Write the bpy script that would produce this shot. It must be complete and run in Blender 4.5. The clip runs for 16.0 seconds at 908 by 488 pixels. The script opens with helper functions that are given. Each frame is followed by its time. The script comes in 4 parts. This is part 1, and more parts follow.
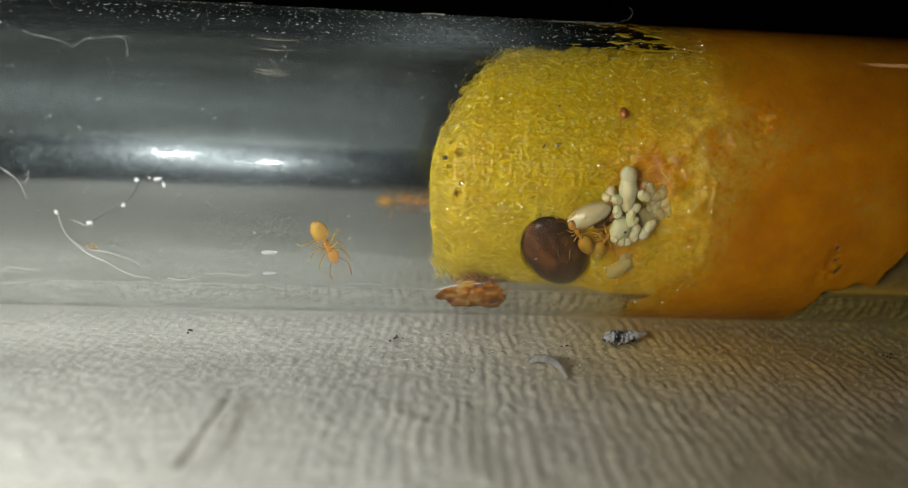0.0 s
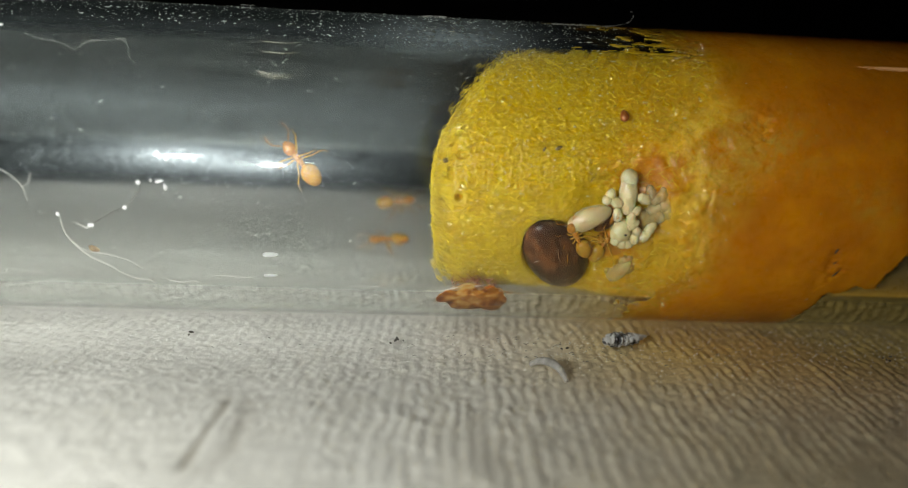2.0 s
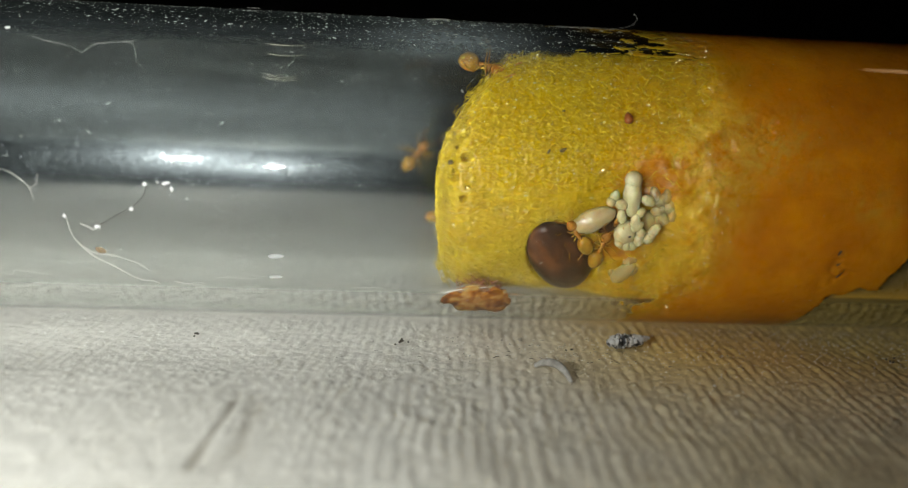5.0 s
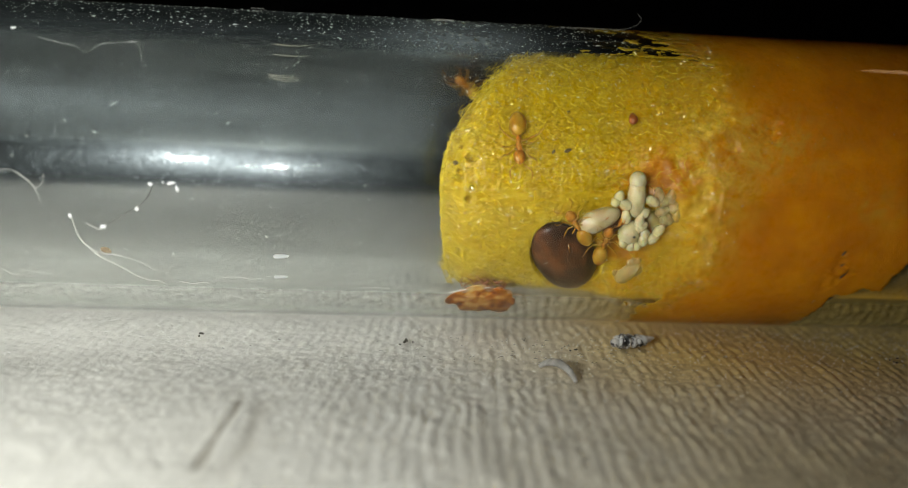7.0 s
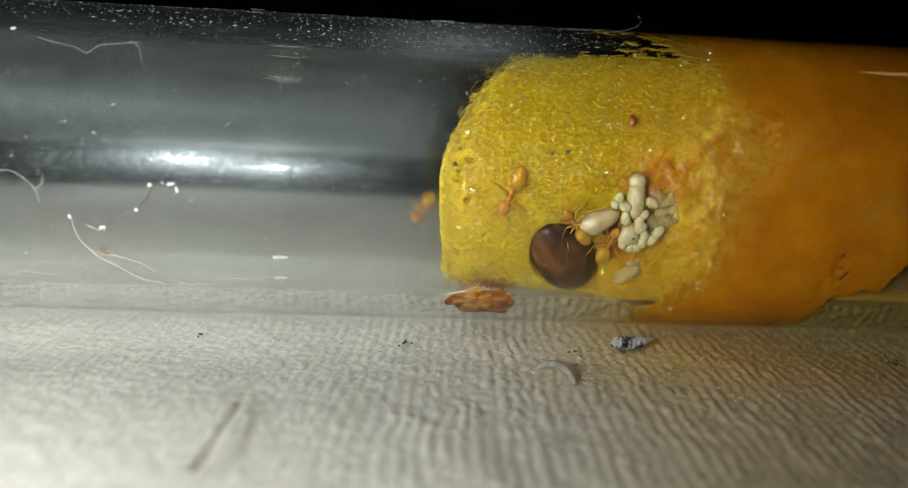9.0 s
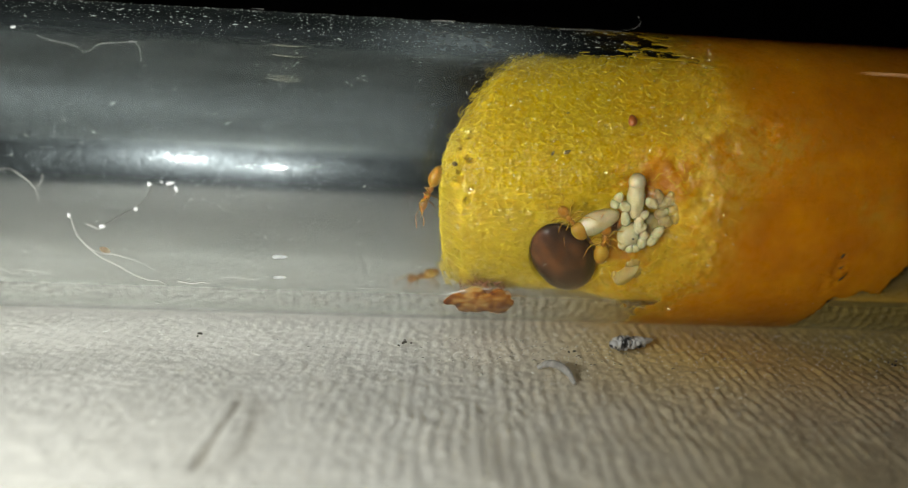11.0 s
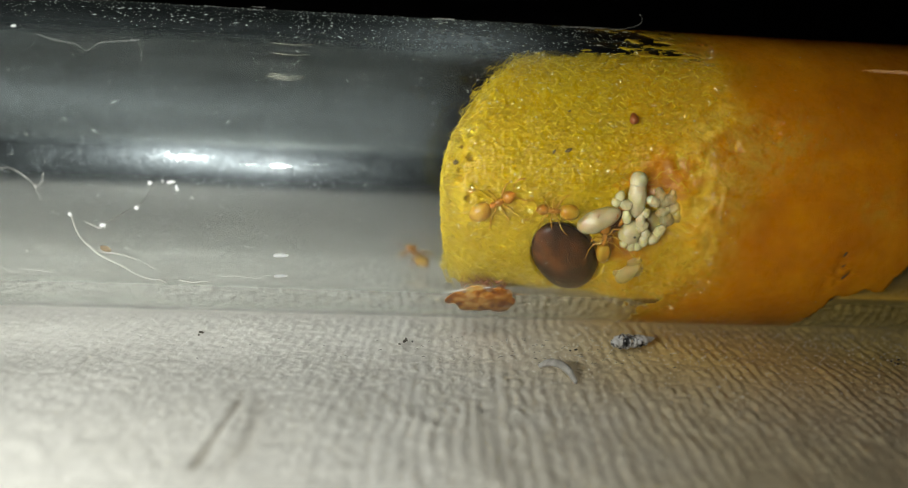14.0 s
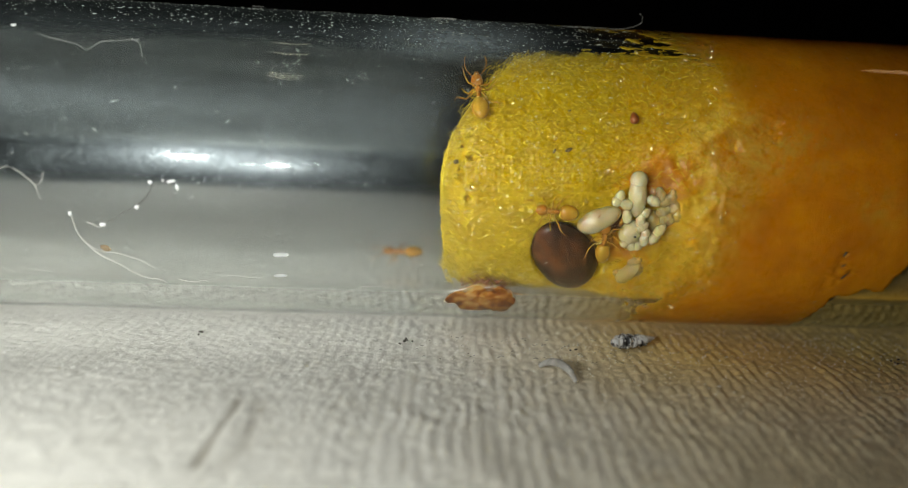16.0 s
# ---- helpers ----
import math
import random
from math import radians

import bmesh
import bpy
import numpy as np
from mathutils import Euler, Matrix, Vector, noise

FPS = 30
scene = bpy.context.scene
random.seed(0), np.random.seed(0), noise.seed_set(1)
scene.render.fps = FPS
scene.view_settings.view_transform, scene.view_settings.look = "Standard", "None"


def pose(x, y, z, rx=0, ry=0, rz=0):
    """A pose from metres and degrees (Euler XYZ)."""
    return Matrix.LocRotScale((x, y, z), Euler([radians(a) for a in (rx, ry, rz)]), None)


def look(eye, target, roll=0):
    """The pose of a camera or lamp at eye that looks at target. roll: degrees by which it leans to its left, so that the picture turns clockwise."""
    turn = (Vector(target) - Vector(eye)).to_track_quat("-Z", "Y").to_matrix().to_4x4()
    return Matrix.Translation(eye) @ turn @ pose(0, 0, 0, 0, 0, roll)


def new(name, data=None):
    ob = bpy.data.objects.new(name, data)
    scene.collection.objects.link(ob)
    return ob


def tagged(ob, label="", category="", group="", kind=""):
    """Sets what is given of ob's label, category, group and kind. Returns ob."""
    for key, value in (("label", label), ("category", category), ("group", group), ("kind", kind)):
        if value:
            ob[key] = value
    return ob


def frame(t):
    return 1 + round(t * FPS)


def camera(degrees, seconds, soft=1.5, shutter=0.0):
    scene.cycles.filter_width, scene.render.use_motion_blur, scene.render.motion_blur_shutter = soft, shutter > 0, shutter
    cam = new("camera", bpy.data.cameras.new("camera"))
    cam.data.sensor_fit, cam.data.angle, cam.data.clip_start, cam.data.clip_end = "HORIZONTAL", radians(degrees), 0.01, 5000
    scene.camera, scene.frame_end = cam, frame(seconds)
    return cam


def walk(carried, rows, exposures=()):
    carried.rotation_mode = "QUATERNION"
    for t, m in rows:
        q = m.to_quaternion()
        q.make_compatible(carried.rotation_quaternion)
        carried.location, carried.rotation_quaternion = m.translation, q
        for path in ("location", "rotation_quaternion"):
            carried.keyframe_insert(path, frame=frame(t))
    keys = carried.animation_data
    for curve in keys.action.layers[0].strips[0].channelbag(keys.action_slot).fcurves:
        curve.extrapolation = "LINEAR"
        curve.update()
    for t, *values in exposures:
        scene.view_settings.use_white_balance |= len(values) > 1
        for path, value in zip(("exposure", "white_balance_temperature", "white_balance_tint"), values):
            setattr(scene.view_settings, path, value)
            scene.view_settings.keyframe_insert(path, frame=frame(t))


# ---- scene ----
# A glass test tube with a small yellow ant colony, lying on a white woven paper towel, lit by a twin hand torch.
# Lengths below are in millimetres; MM brings them to metres.
MM = 0.001
R_OUT, R_IN, AXIS_Z = 8.0, 6.7, 8.0


def eye_pose(x, y, z, turn, down, lean):
    """The camera's pose: place in mm, turn to the right, tilt down and lean in degrees."""
    return pose(x * MM, y * MM, z * MM, 90 - down, 0, -turn) @ pose(0, 0, 0, 0, 0, lean)


PATH = [
    (0, -2.028, -42.914, 12.479, 4.390, 11.495, 2.526),
    (0.5, -1.984, -42.922, 12.603, 4.341, 11.633, 2.588),
    (1, -2.043, -42.952, 12.548, 4.408, 11.446, 2.602),
    (1.5, -2.026, -43.018, 12.576, 4.333, 11.372, 2.585),
    (2, -2.076, -42.957, 12.621, 4.407, 11.512, 2.623),
    (2.5, -2.083, -42.964, 12.610, 4.415, 11.466, 2.677),
    (3, -2.046, -42.909, 12.542, 4.412, 11.435, 2.673),
    (3.5, -2.056, -42.988, 12.619, 4.425, 11.458, 2.701),
    (4, -2.137, -43.128, 12.618, 4.404, 11.211, 2.638),
    (6.5, -2.480, -43.043, 12.476, 4.325, 11.388, 2.624),
    (7, -2.545, -43.135, 12.555, 4.405, 11.242, 2.667),
    (7.5, -2.543, -43.166, 12.662, 4.399, 11.298, 2.704),
    (8, -2.494, -43.137, 12.688, 4.392, 11.381, 2.728),
    (8.5, -2.510, -43.152, 12.673, 4.395, 11.327, 2.784),
    (9, -2.494, -43.128, 12.597, 4.369, 11.212, 2.751),
    (11.5, -2.517, -43.124, 12.591, 4.436, 11.219, 2.902),
    (12, -2.510, -43.130, 12.574, 4.424, 11.185, 2.864),
    (12.5, -2.517, -43.124, 12.591, 4.436, 11.219, 2.902),
    (13, -2.519, -43.061, 12.618, 4.413, 11.340, 2.891),
    (13.5, -2.490, -43.059, 12.526, 4.360, 11.233, 2.814),
    (14, -2.406, -43.063, 12.620, 4.197, 11.389, 2.805),
    (14.5, -2.537, -43.117, 12.601, 4.407, 11.250, 2.898),
    (15, -2.455, -43.093, 12.582, 4.296, 11.282, 2.873),
    (15.5, -2.464, -43.087, 12.540, 4.312, 11.271, 2.882),
    (16, -2.486, -43.059, 12.553, 4.305, 11.324, 2.847),
]
cam = camera(60, 16.0, soft=0.95)
cam.data.dof.use_dof = True
cam.data.dof.focus_distance = 38.0 * MM
cam.data.dof.aperture_fstop = 25.0
walk(cam, [(t, eye_pose(*p)) for t, *p in PATH], exposures=[(0, -0.24), (0.3, -0.06), (0.5, 0), (16, 0)])

# ---- light: two small torch diodes beside the camera, a far dim added lamp, a dark room ----
world = bpy.data.worlds.new("dark_room")
scene.world = world
world.use_nodes = True
world.node_tree.nodes["Background"].inputs["Color"].default_value = (0.55, 0.65, 0.8, 1)
world.node_tree.nodes["Background"].inputs["Strength"].default_value = 0.0015


def torch_lamp(name, place, target, size, watts, colour, spread=180):
    data = bpy.data.lights.new(name, "AREA")
    data.shape, data.size, data.energy, data.color = "DISK", size * MM, watts, colour
    data.spread = radians(spread)
    ob = new(name, data)
    ob.matrix_world = look(Vector(place) * MM, Vector(target) * MM)
    return ob


torch_lamp("torch_diode_one", (-20.7, -41.4, 14.1), (-23, -8, 0), 1.8, 0.0080, (0.995, 1.0, 0.925), 150)
torch_lamp("torch_diode_two", (-13.1, -42.5, 11.6), (-16, -8, 0), 1.45, 0.0041, (0.995, 1.0, 0.925), 150)
# Unseen lamp, added to make the warm highlight at the tube's right.
torch_lamp("highlight_lamp", (36 + 0.516 * 500, -5 + 0.241 * 500, 14.3 + 0.822 * 500), (20, -5, 14), 34, 0.0045, (1.0, 0.62, 0.30))


# ---- materials ----
class Nodes:
    """A small node material builder."""

    def __init__(self, name):
        self.mat = bpy.data.materials.new(name)
        self.mat.use_nodes = True
        self.tree = self.mat.node_tree
        self.bsdf = self.tree.nodes["Principled BSDF"]
        self.out = self.tree.nodes["Material Output"]
        self.coords = None

    def add(self, kind, **values):
        node = self.tree.nodes.new(kind)
        for key, value in values.items():
            node.inputs[key.replace("_", " ")].default_value = value
        return node

    def link(self, a, b):
        self.tree.links.new(a, b)

    def where(self):
        if self.coords is None:
            self.coords = self.tree.nodes.new("ShaderNodeTexCoord").outputs["Object"]
        return self.coords

    def noise(self, per_mm, detail=4.0, rough=0.55, distort=0.0):
        node = self.add("ShaderNodeTexNoise", Scale=per_mm / MM, Detail=detail, Roughness=rough, Distortion=distort)
        self.link(self.where(), node.inputs["Vector"])
        return node.outputs["Fac"]

    def voronoi(self, per_mm, feature="F1"):
        node = self.add("ShaderNodeTexVoronoi", Scale=per_mm / MM)
        node.feature = feature
        self.link(self.where(), node.inputs["Vector"])
        return node.outputs["Distance"]

    def attribute(self, name):
        node = self.tree.nodes.new("ShaderNodeAttribute")
        node.attribute_name = name
        return node.outputs["Fac"]

    def ramp(self, fac, *stops):
        node = self.tree.nodes.new("ShaderNodeValToRGB")
        e = node.color_ramp.elements
        for i, (pos, col) in enumerate(stops):
            el = e[i] if i < 2 else e.new(pos)
            el.position = pos
            el.color = (*col, 1) if len(col) == 3 else col
        self.link(fac, node.inputs["Fac"])
        return node.outputs["Color"]

    def mix(self, fac, a, b, mode="MIX"):
        node = self.tree.nodes.new("ShaderNodeMix")
        node.data_type, node.blend_type = "RGBA", mode
        for value, slot in ((fac, 0), (a, 6), (b, 7)):
            if isinstance(value, (int, float)):
                node.inputs[slot].default_value = value
            elif isinstance(value, tuple):
                node.inputs[slot].default_value = (*value, 1)
            else:
                self.link(value, node.inputs[slot])
        return node.outputs[2]

    def maths(self, op, a, b=0.0, clamp=False):
        node = self.tree.nodes.new("ShaderNodeMath")
        node.operation, node.use_clamp = op, clamp
        for value, slot in ((a, 0), (b, 1)):
            if isinstance(value, (int, float)):
                node.inputs[slot].default_value = value
            else:
                self.link(value, node.inputs[slot])
        return node.outputs[0]

    def bump(self, height, mm, strength=1.0):
        node = self.add("ShaderNodeBump", Strength=strength, Distance=mm * MM)
        self.link(height, node.inputs["Height"])
        self.link(node.outputs["Normal"], self.bsdf.inputs["Normal"])
        return node.outputs["Normal"]

    def set(self, **values):
        for key, value in values.items():
            slot = self.bsdf.inputs[key.replace("_", " ")]
            if isinstance(value, (int, float)):
                slot.default_value = value
            elif isinstance(value, tuple):
                slot.default_value = (*value, 1) if slot.type == "RGBA" else value
            else:
                self.link(value, slot)
        return self


def simple(name, a, b, per_mm, roughness=0.5, bump_mm=0.0, specular=0.5, sss=0.0, sss_mm=0.2, coat=0.0, alpha=1.0):
    """A two-tone grainy surface."""
    n = Nodes(name)
    grain = n.mix(0.35, n.noise(per_mm), n.noise(per_mm * 5.3, 2))
    n.set(Base_Color=n.ramp(grain, (0.3, a), (0.72, b)), Roughness=roughness, Specular_IOR_Level=specular)
    if bump_mm:
        n.bump(n.noise(per_mm * 3, 3), bump_mm)
    if sss:
        n.set(Subsurface_Weight=sss, Subsurface_Scale=sss_mm * MM, Subsurface_Radius=(1.0, 0.6, 0.3))
    if coat:
        n.set(Coat_Weight=coat, Coat_Roughness=0.12)
    if alpha < 1:
        n.set(Alpha=alpha)
    return n.mat


def glass_material(name, dusty):
    n = Nodes(name)
    glass = n.add("ShaderNodeBsdfGlass", Roughness=0.0, IOR=1.5, Color=(0.985, 0.995, 0.99, 1))
    surface = glass.outputs[0]
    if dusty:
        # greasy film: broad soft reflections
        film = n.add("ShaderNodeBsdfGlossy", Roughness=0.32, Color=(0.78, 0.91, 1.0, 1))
        soft_reflection = n.add("ShaderNodeBsdfGlossy", Roughness=0.19, Color=(0.84, 0.94, 1.0, 1))
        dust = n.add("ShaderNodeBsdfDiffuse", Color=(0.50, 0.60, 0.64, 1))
        # Stretched noise streaks the dust and imitates faint reflected bands.
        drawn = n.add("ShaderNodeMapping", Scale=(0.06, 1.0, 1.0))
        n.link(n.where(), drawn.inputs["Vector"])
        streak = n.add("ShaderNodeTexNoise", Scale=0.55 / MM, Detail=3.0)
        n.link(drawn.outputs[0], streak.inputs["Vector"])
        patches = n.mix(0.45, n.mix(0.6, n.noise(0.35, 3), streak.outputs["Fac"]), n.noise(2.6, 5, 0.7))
        fog, painted_band = n.attribute("fog"), n.attribute("soft_reflection")
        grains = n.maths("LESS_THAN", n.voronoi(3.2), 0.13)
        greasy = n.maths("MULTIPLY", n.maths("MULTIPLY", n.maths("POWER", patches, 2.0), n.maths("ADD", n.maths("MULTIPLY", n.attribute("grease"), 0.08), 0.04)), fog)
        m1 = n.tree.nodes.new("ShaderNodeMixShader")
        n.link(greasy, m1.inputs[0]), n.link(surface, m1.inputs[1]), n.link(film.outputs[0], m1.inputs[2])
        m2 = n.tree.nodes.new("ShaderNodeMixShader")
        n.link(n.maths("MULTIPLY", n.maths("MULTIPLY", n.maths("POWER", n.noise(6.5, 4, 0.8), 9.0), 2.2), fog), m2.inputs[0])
        n.link(m1.outputs[0], m2.inputs[1]), n.link(soft_reflection.outputs[0], m2.inputs[2])
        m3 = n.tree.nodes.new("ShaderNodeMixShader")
        # Dust haze plus a painted band that imitates a soft reflection.
        haze = n.maths("ADD", n.maths("MULTIPLY", n.maths("POWER", patches, 4.0), 0.62), n.maths("MULTIPLY", n.maths("MULTIPLY", painted_band, patches), 0.17))
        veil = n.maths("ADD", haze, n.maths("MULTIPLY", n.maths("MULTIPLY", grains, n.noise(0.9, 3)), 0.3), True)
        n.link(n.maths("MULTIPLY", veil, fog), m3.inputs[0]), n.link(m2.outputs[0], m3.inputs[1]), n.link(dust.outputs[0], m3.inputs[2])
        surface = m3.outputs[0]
    n.link(surface, n.out.inputs["Surface"])
    return n.mat


def sponge_material():
    n = Nodes("wet_yellow_foam")
    wet, amber, pale = n.attribute("wet"), n.attribute("amber"), n.attribute("pale")
    grain = n.mix(0.5, n.noise(0.7, 4), n.noise(4.5, 4, 0.7))
    dry = n.ramp(grain, (0.3, (0.30, 0.19, 0.003)), (0.5, (0.37, 0.248, 0.0045)), (0.72, (0.46, 0.335, 0.012)))
    damp = n.ramp(n.mix(0.35, n.noise(0.22, 5, 0.6), n.noise(1.4, 5, 0.65)), (0.34, (0.47, 0.155, 0.001)), (0.5, (0.60, 0.222, 0.0015)), (0.66, (0.74, 0.315, 0.004)))
    brown = n.ramp(n.noise(1.8, 4), (0.35, (0.30, 0.085, 0.003)), (0.7, (0.43, 0.17, 0.007)))
    base = n.mix(wet, dry, damp)
    base = n.mix(n.maths("MULTIPLY", pale, n.ramp(n.noise(1.3, 6, 0.7, 0.8), (0.42, (0, 0, 0)), (0.66, (1, 1, 1)))), base, (0.62, 0.42, 0.06))
    base = n.mix(amber, base, brown)
    # Shade inside the far hollow, painted as a dark grey-brown.
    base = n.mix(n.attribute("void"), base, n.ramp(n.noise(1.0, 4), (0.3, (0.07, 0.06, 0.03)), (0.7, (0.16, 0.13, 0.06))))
    n.set(Base_Color=base, Roughness=n.ramp(n.noise(3.0, 3), (0.35, (0.2,) * 3), (0.7, (0.5,) * 3)), Specular_IOR_Level=0.3)
    n.set(Diffuse_Roughness=1.0, Sheen_Weight=0.7, Sheen_Roughness=0.45, Sheen_Tint=n.mix(wet, (0.85, 0.62, 0.05), (0.80, 0.42, 0.02)))
    n.set(Subsurface_Weight=0.55, Subsurface_Scale=3.2 * MM, Subsurface_Radius=(1.0, 0.75, 0.12))
    n.bump(n.mix(0.6, n.noise(5.0, 4, 0.7), n.noise(2.0, 3)), 0.06, 0.7)
    return n.mat


def paper_material():
    n = Nodes("white_towel_paper")
    stain = n.attribute("stain")
    pile = n.mix(0.35, n.mix(0.5, n.noise(0.18, 4, 0.65), n.noise(0.6, 4)), n.noise(9.0, 4, 0.7))
    base = n.ramp(pile, (0.3, (0.60, 0.59, 0.545)), (0.5, (0.73, 0.725, 0.68)), (0.72, (0.84, 0.835, 0.80)))
    # Yellow light that comes through the foam is painted into the paper.
    base = n.mix(n.attribute("yellow_light"), base, (0.64, 0.46, 0.12))
    base = n.mix(stain, base, (0.22, 0.19, 0.14))
    n.set(Base_Color=base, Roughness=0.8, Specular_IOR_Level=0.35, Sheen_Weight=0.15)
    n.bump(n.noise(14.0, 4, 0.75), 0.05, 0.8)
    return n.mat


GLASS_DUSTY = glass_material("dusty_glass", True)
GLASS_CLEAR = glass_material("clear_glass", False)
FOAM = sponge_material()
FOAM_STRAND = simple("yellow_foam_strand", (0.46, 0.335, 0.014), (0.62, 0.485, 0.055), 0.9, 0.14, 0.0, 0.5)


def film_material(name="water_film", share=0.09):
    n = Nodes(name)
    clear = n.tree.nodes.new("ShaderNodeBsdfTransparent")
    shine = n.add("ShaderNodeBsdfGlossy", Roughness=0.09, Color=(1, 0.96, 0.8, 1))
    both = n.tree.nodes.new("ShaderNodeMixShader")
    both.inputs[0].default_value = share
    n.link(clear.outputs[0], both.inputs[1]), n.link(shine.outputs[0], both.inputs[2])
    n.link(both.outputs[0], n.out.inputs["Surface"])
    return n.mat


FILM = film_material()
# Shiny clear skin for added ridges that stand in for torch reflections.
GLINT_RIDGE = film_material("glint_ridge", 0.3)
BUBBLE = film_material("bubble_skin", 0.35)
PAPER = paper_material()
TABLE = simple("dark_table_wood", (0.012, 0.010, 0.009), (0.03, 0.025, 0.02), 0.05, 0.5)
ROOM = simple("dark_wall_paint", (0.02, 0.02, 0.022), (0.03, 0.03, 0.032), 0.002, 0.9)
WORKER = simple("amber_chitin", (0.34, 0.175, 0.007), (0.48, 0.275, 0.022), 2.5, 0.28, 0.0, 0.4, 0.8, 0.08, 0.2, 0.72)
WORKER_DARK = simple("orange_chitin", (0.31, 0.115, 0.008), (0.45, 0.20, 0.02), 3.0, 0.28, 0.0, 0.4, 0.6, 0.06, 0.2, 0.8)
FOAM_DIRT_AND_HOLE = simple("brown_foam_dirt_and_hole", (0.05, 0.035, 0.012), (0.14, 0.09, 0.02), 6, 0.6)
FUZZ = simple("shiny_white_fuzz", (0.8, 0.8, 0.78), (0.92, 0.92, 0.9), 3, 0.12, 0.0, 0.8, coat=1.0)
EYE = simple("black_eye", (0.01, 0.008, 0.006), (0.02, 0.015, 0.01), 9, 0.2)
PUPA = simple("cream_pupa", (0.31, 0.25, 0.125), (0.43, 0.355, 0.20), 1.6, 0.3, 0.02, 0.5, 1.0, 0.3, 0.2)
LARVA = simple("white_larva_skin", (0.48, 0.42, 0.225), (0.59, 0.53, 0.31), 3.5, 0.18, 0.03, 0.5, 0.8, 0.2, 0.4, 0.78)
CLEAR_LARVA = simple("translucent_larva_skin", (0.46, 0.38, 0.17), (0.58, 0.50, 0.27), 3.5, 0.18, 0.03, 0.5, 0.8, 0.2, 0.5, 0.34)
MIST = simple("clear_mist", (0.22, 0.25, 0.28), (0.42, 0.45, 0.5), 4, 0.2)
HAIR = simple("pale_fibre", (0.52, 0.52, 0.49), (0.78, 0.78, 0.75), 3, 0.22, coat=0.5)
DUST = simple("white_dust", (0.32, 0.37, 0.33), (0.66, 0.70, 0.66), 5, 0.6)


def mottled(name, per_mm, roughness, *stops, bump_mm=0.05, alpha=1.0, sss=0.0):
    """Strong patches of several tones."""
    n = Nodes(name)
    grain = n.mix(0.3, n.noise(per_mm, 3, 0.6, 0.6), n.noise(per_mm * 3.1, 3, 0.7))
    n.set(Base_Color=n.ramp(grain, *stops), Roughness=roughness, Alpha=alpha)
    if sss:
        n.set(Subsurface_Weight=sss, Subsurface_Scale=0.25 * MM, Subsurface_Radius=(1.0, 0.45, 0.15))
    n.bump(n.noise(per_mm * 2.2, 4, 0.7), bump_mm)
    return n.mat


GREY_HUSK = mottled("mottled_grey_husk", 2.6, 0.45, (0.42, (0.01, 0.01, 0.012)), (0.47, (0.10, 0.10, 0.105)), (0.51, (0.62, 0.62, 0.62)), bump_mm=0.12)
PALE_HUSK = mottled("pale_husk", 2.0, 0.5, (0.36, (0.26, 0.25, 0.24)), (0.5, (0.46, 0.45, 0.43)), (0.64, (0.66, 0.65, 0.62)), alpha=0.6)
BLACK_BIT = simple("black_grit", (0.02, 0.018, 0.015), (0.09, 0.08, 0.06), 6, 0.6)
AMBER = mottled("amber_crust", 1.5, 0.2, (0.36, (0.11, 0.026, 0.003)), (0.45, (0.30, 0.09, 0.007)), (0.53, (0.54, 0.21, 0.018)), (0.62, (0.66, 0.42, 0.12)), bump_mm=0.1, alpha=0.93, sss=0.4)
RED_BIT = simple("red_brown_crumb", (0.14, 0.03, 0.004), (0.30, 0.085, 0.012), 3, 0.35)
# See-through white that paints a torch reflection.
PALE_GLINT = simple("pale_glint", (0.72, 0.75, 0.76), (0.84, 0.86, 0.87), 4, 0.1, coat=1.0, alpha=0.36)
SPOT = simple("faint_brown_stain", (0.30, 0.19, 0.08), (0.42, 0.30, 0.15), 3, 0.6, alpha=0.45)
DROP = simple("white_drop", (0.8, 0.82, 0.84), (0.9, 0.92, 0.93), 4, 0.08, coat=1.0)


def queen_material():
    n = Nodes("dark_brown_chitin")
    cloud = n.mix(0.35, n.noise(0.75, 3, 0.5, 0.6), n.noise(2.4, 3))
    n.set(Base_Color=n.ramp(cloud, (0.36, (0.014, 0.006, 0.004)), (0.5, (0.04, 0.014, 0.006)), (0.62, (0.13, 0.05, 0.018))),
          Roughness=0.3, Specular_IOR_Level=0.25)
    return n.mat


QUEEN = queen_material()
QUEEN_EDGE = simple("pale_plate_edge", (0.10, 0.045, 0.018), (0.24, 0.13, 0.06), 3, 0.35)


# ---- mesh helpers (millimetres) ----
def mesh_of(name, verts, faces, material, smooth=True):
    me = bpy.data.meshes.new(name)
    me.from_pydata((np.asarray(verts, float) * MM).tolist(), [], faces if isinstance(faces, list) else faces.tolist())
    me.polygons.foreach_set("use_smooth", np.full(len(me.polygons), smooth))
    me.materials.append(material)
    me.update()
    return me


def part(name, mesh, parent, label="", m=None):
    """Links a mesh as one part under a thing or part."""
    ob = new(name, mesh)
    ob.parent = parent
    if m is not None:
        ob.matrix_basis = m
    return tagged(ob, label)


def empty(name, m=None):
    ob = new(name)
    ob.empty_display_size = MM
    if m is not None:
        ob.matrix_basis = m
    return ob


def mm_pose(x, y, z, rx=0, ry=0, rz=0):
    return pose(x * MM, y * MM, z * MM, rx, ry, rz)


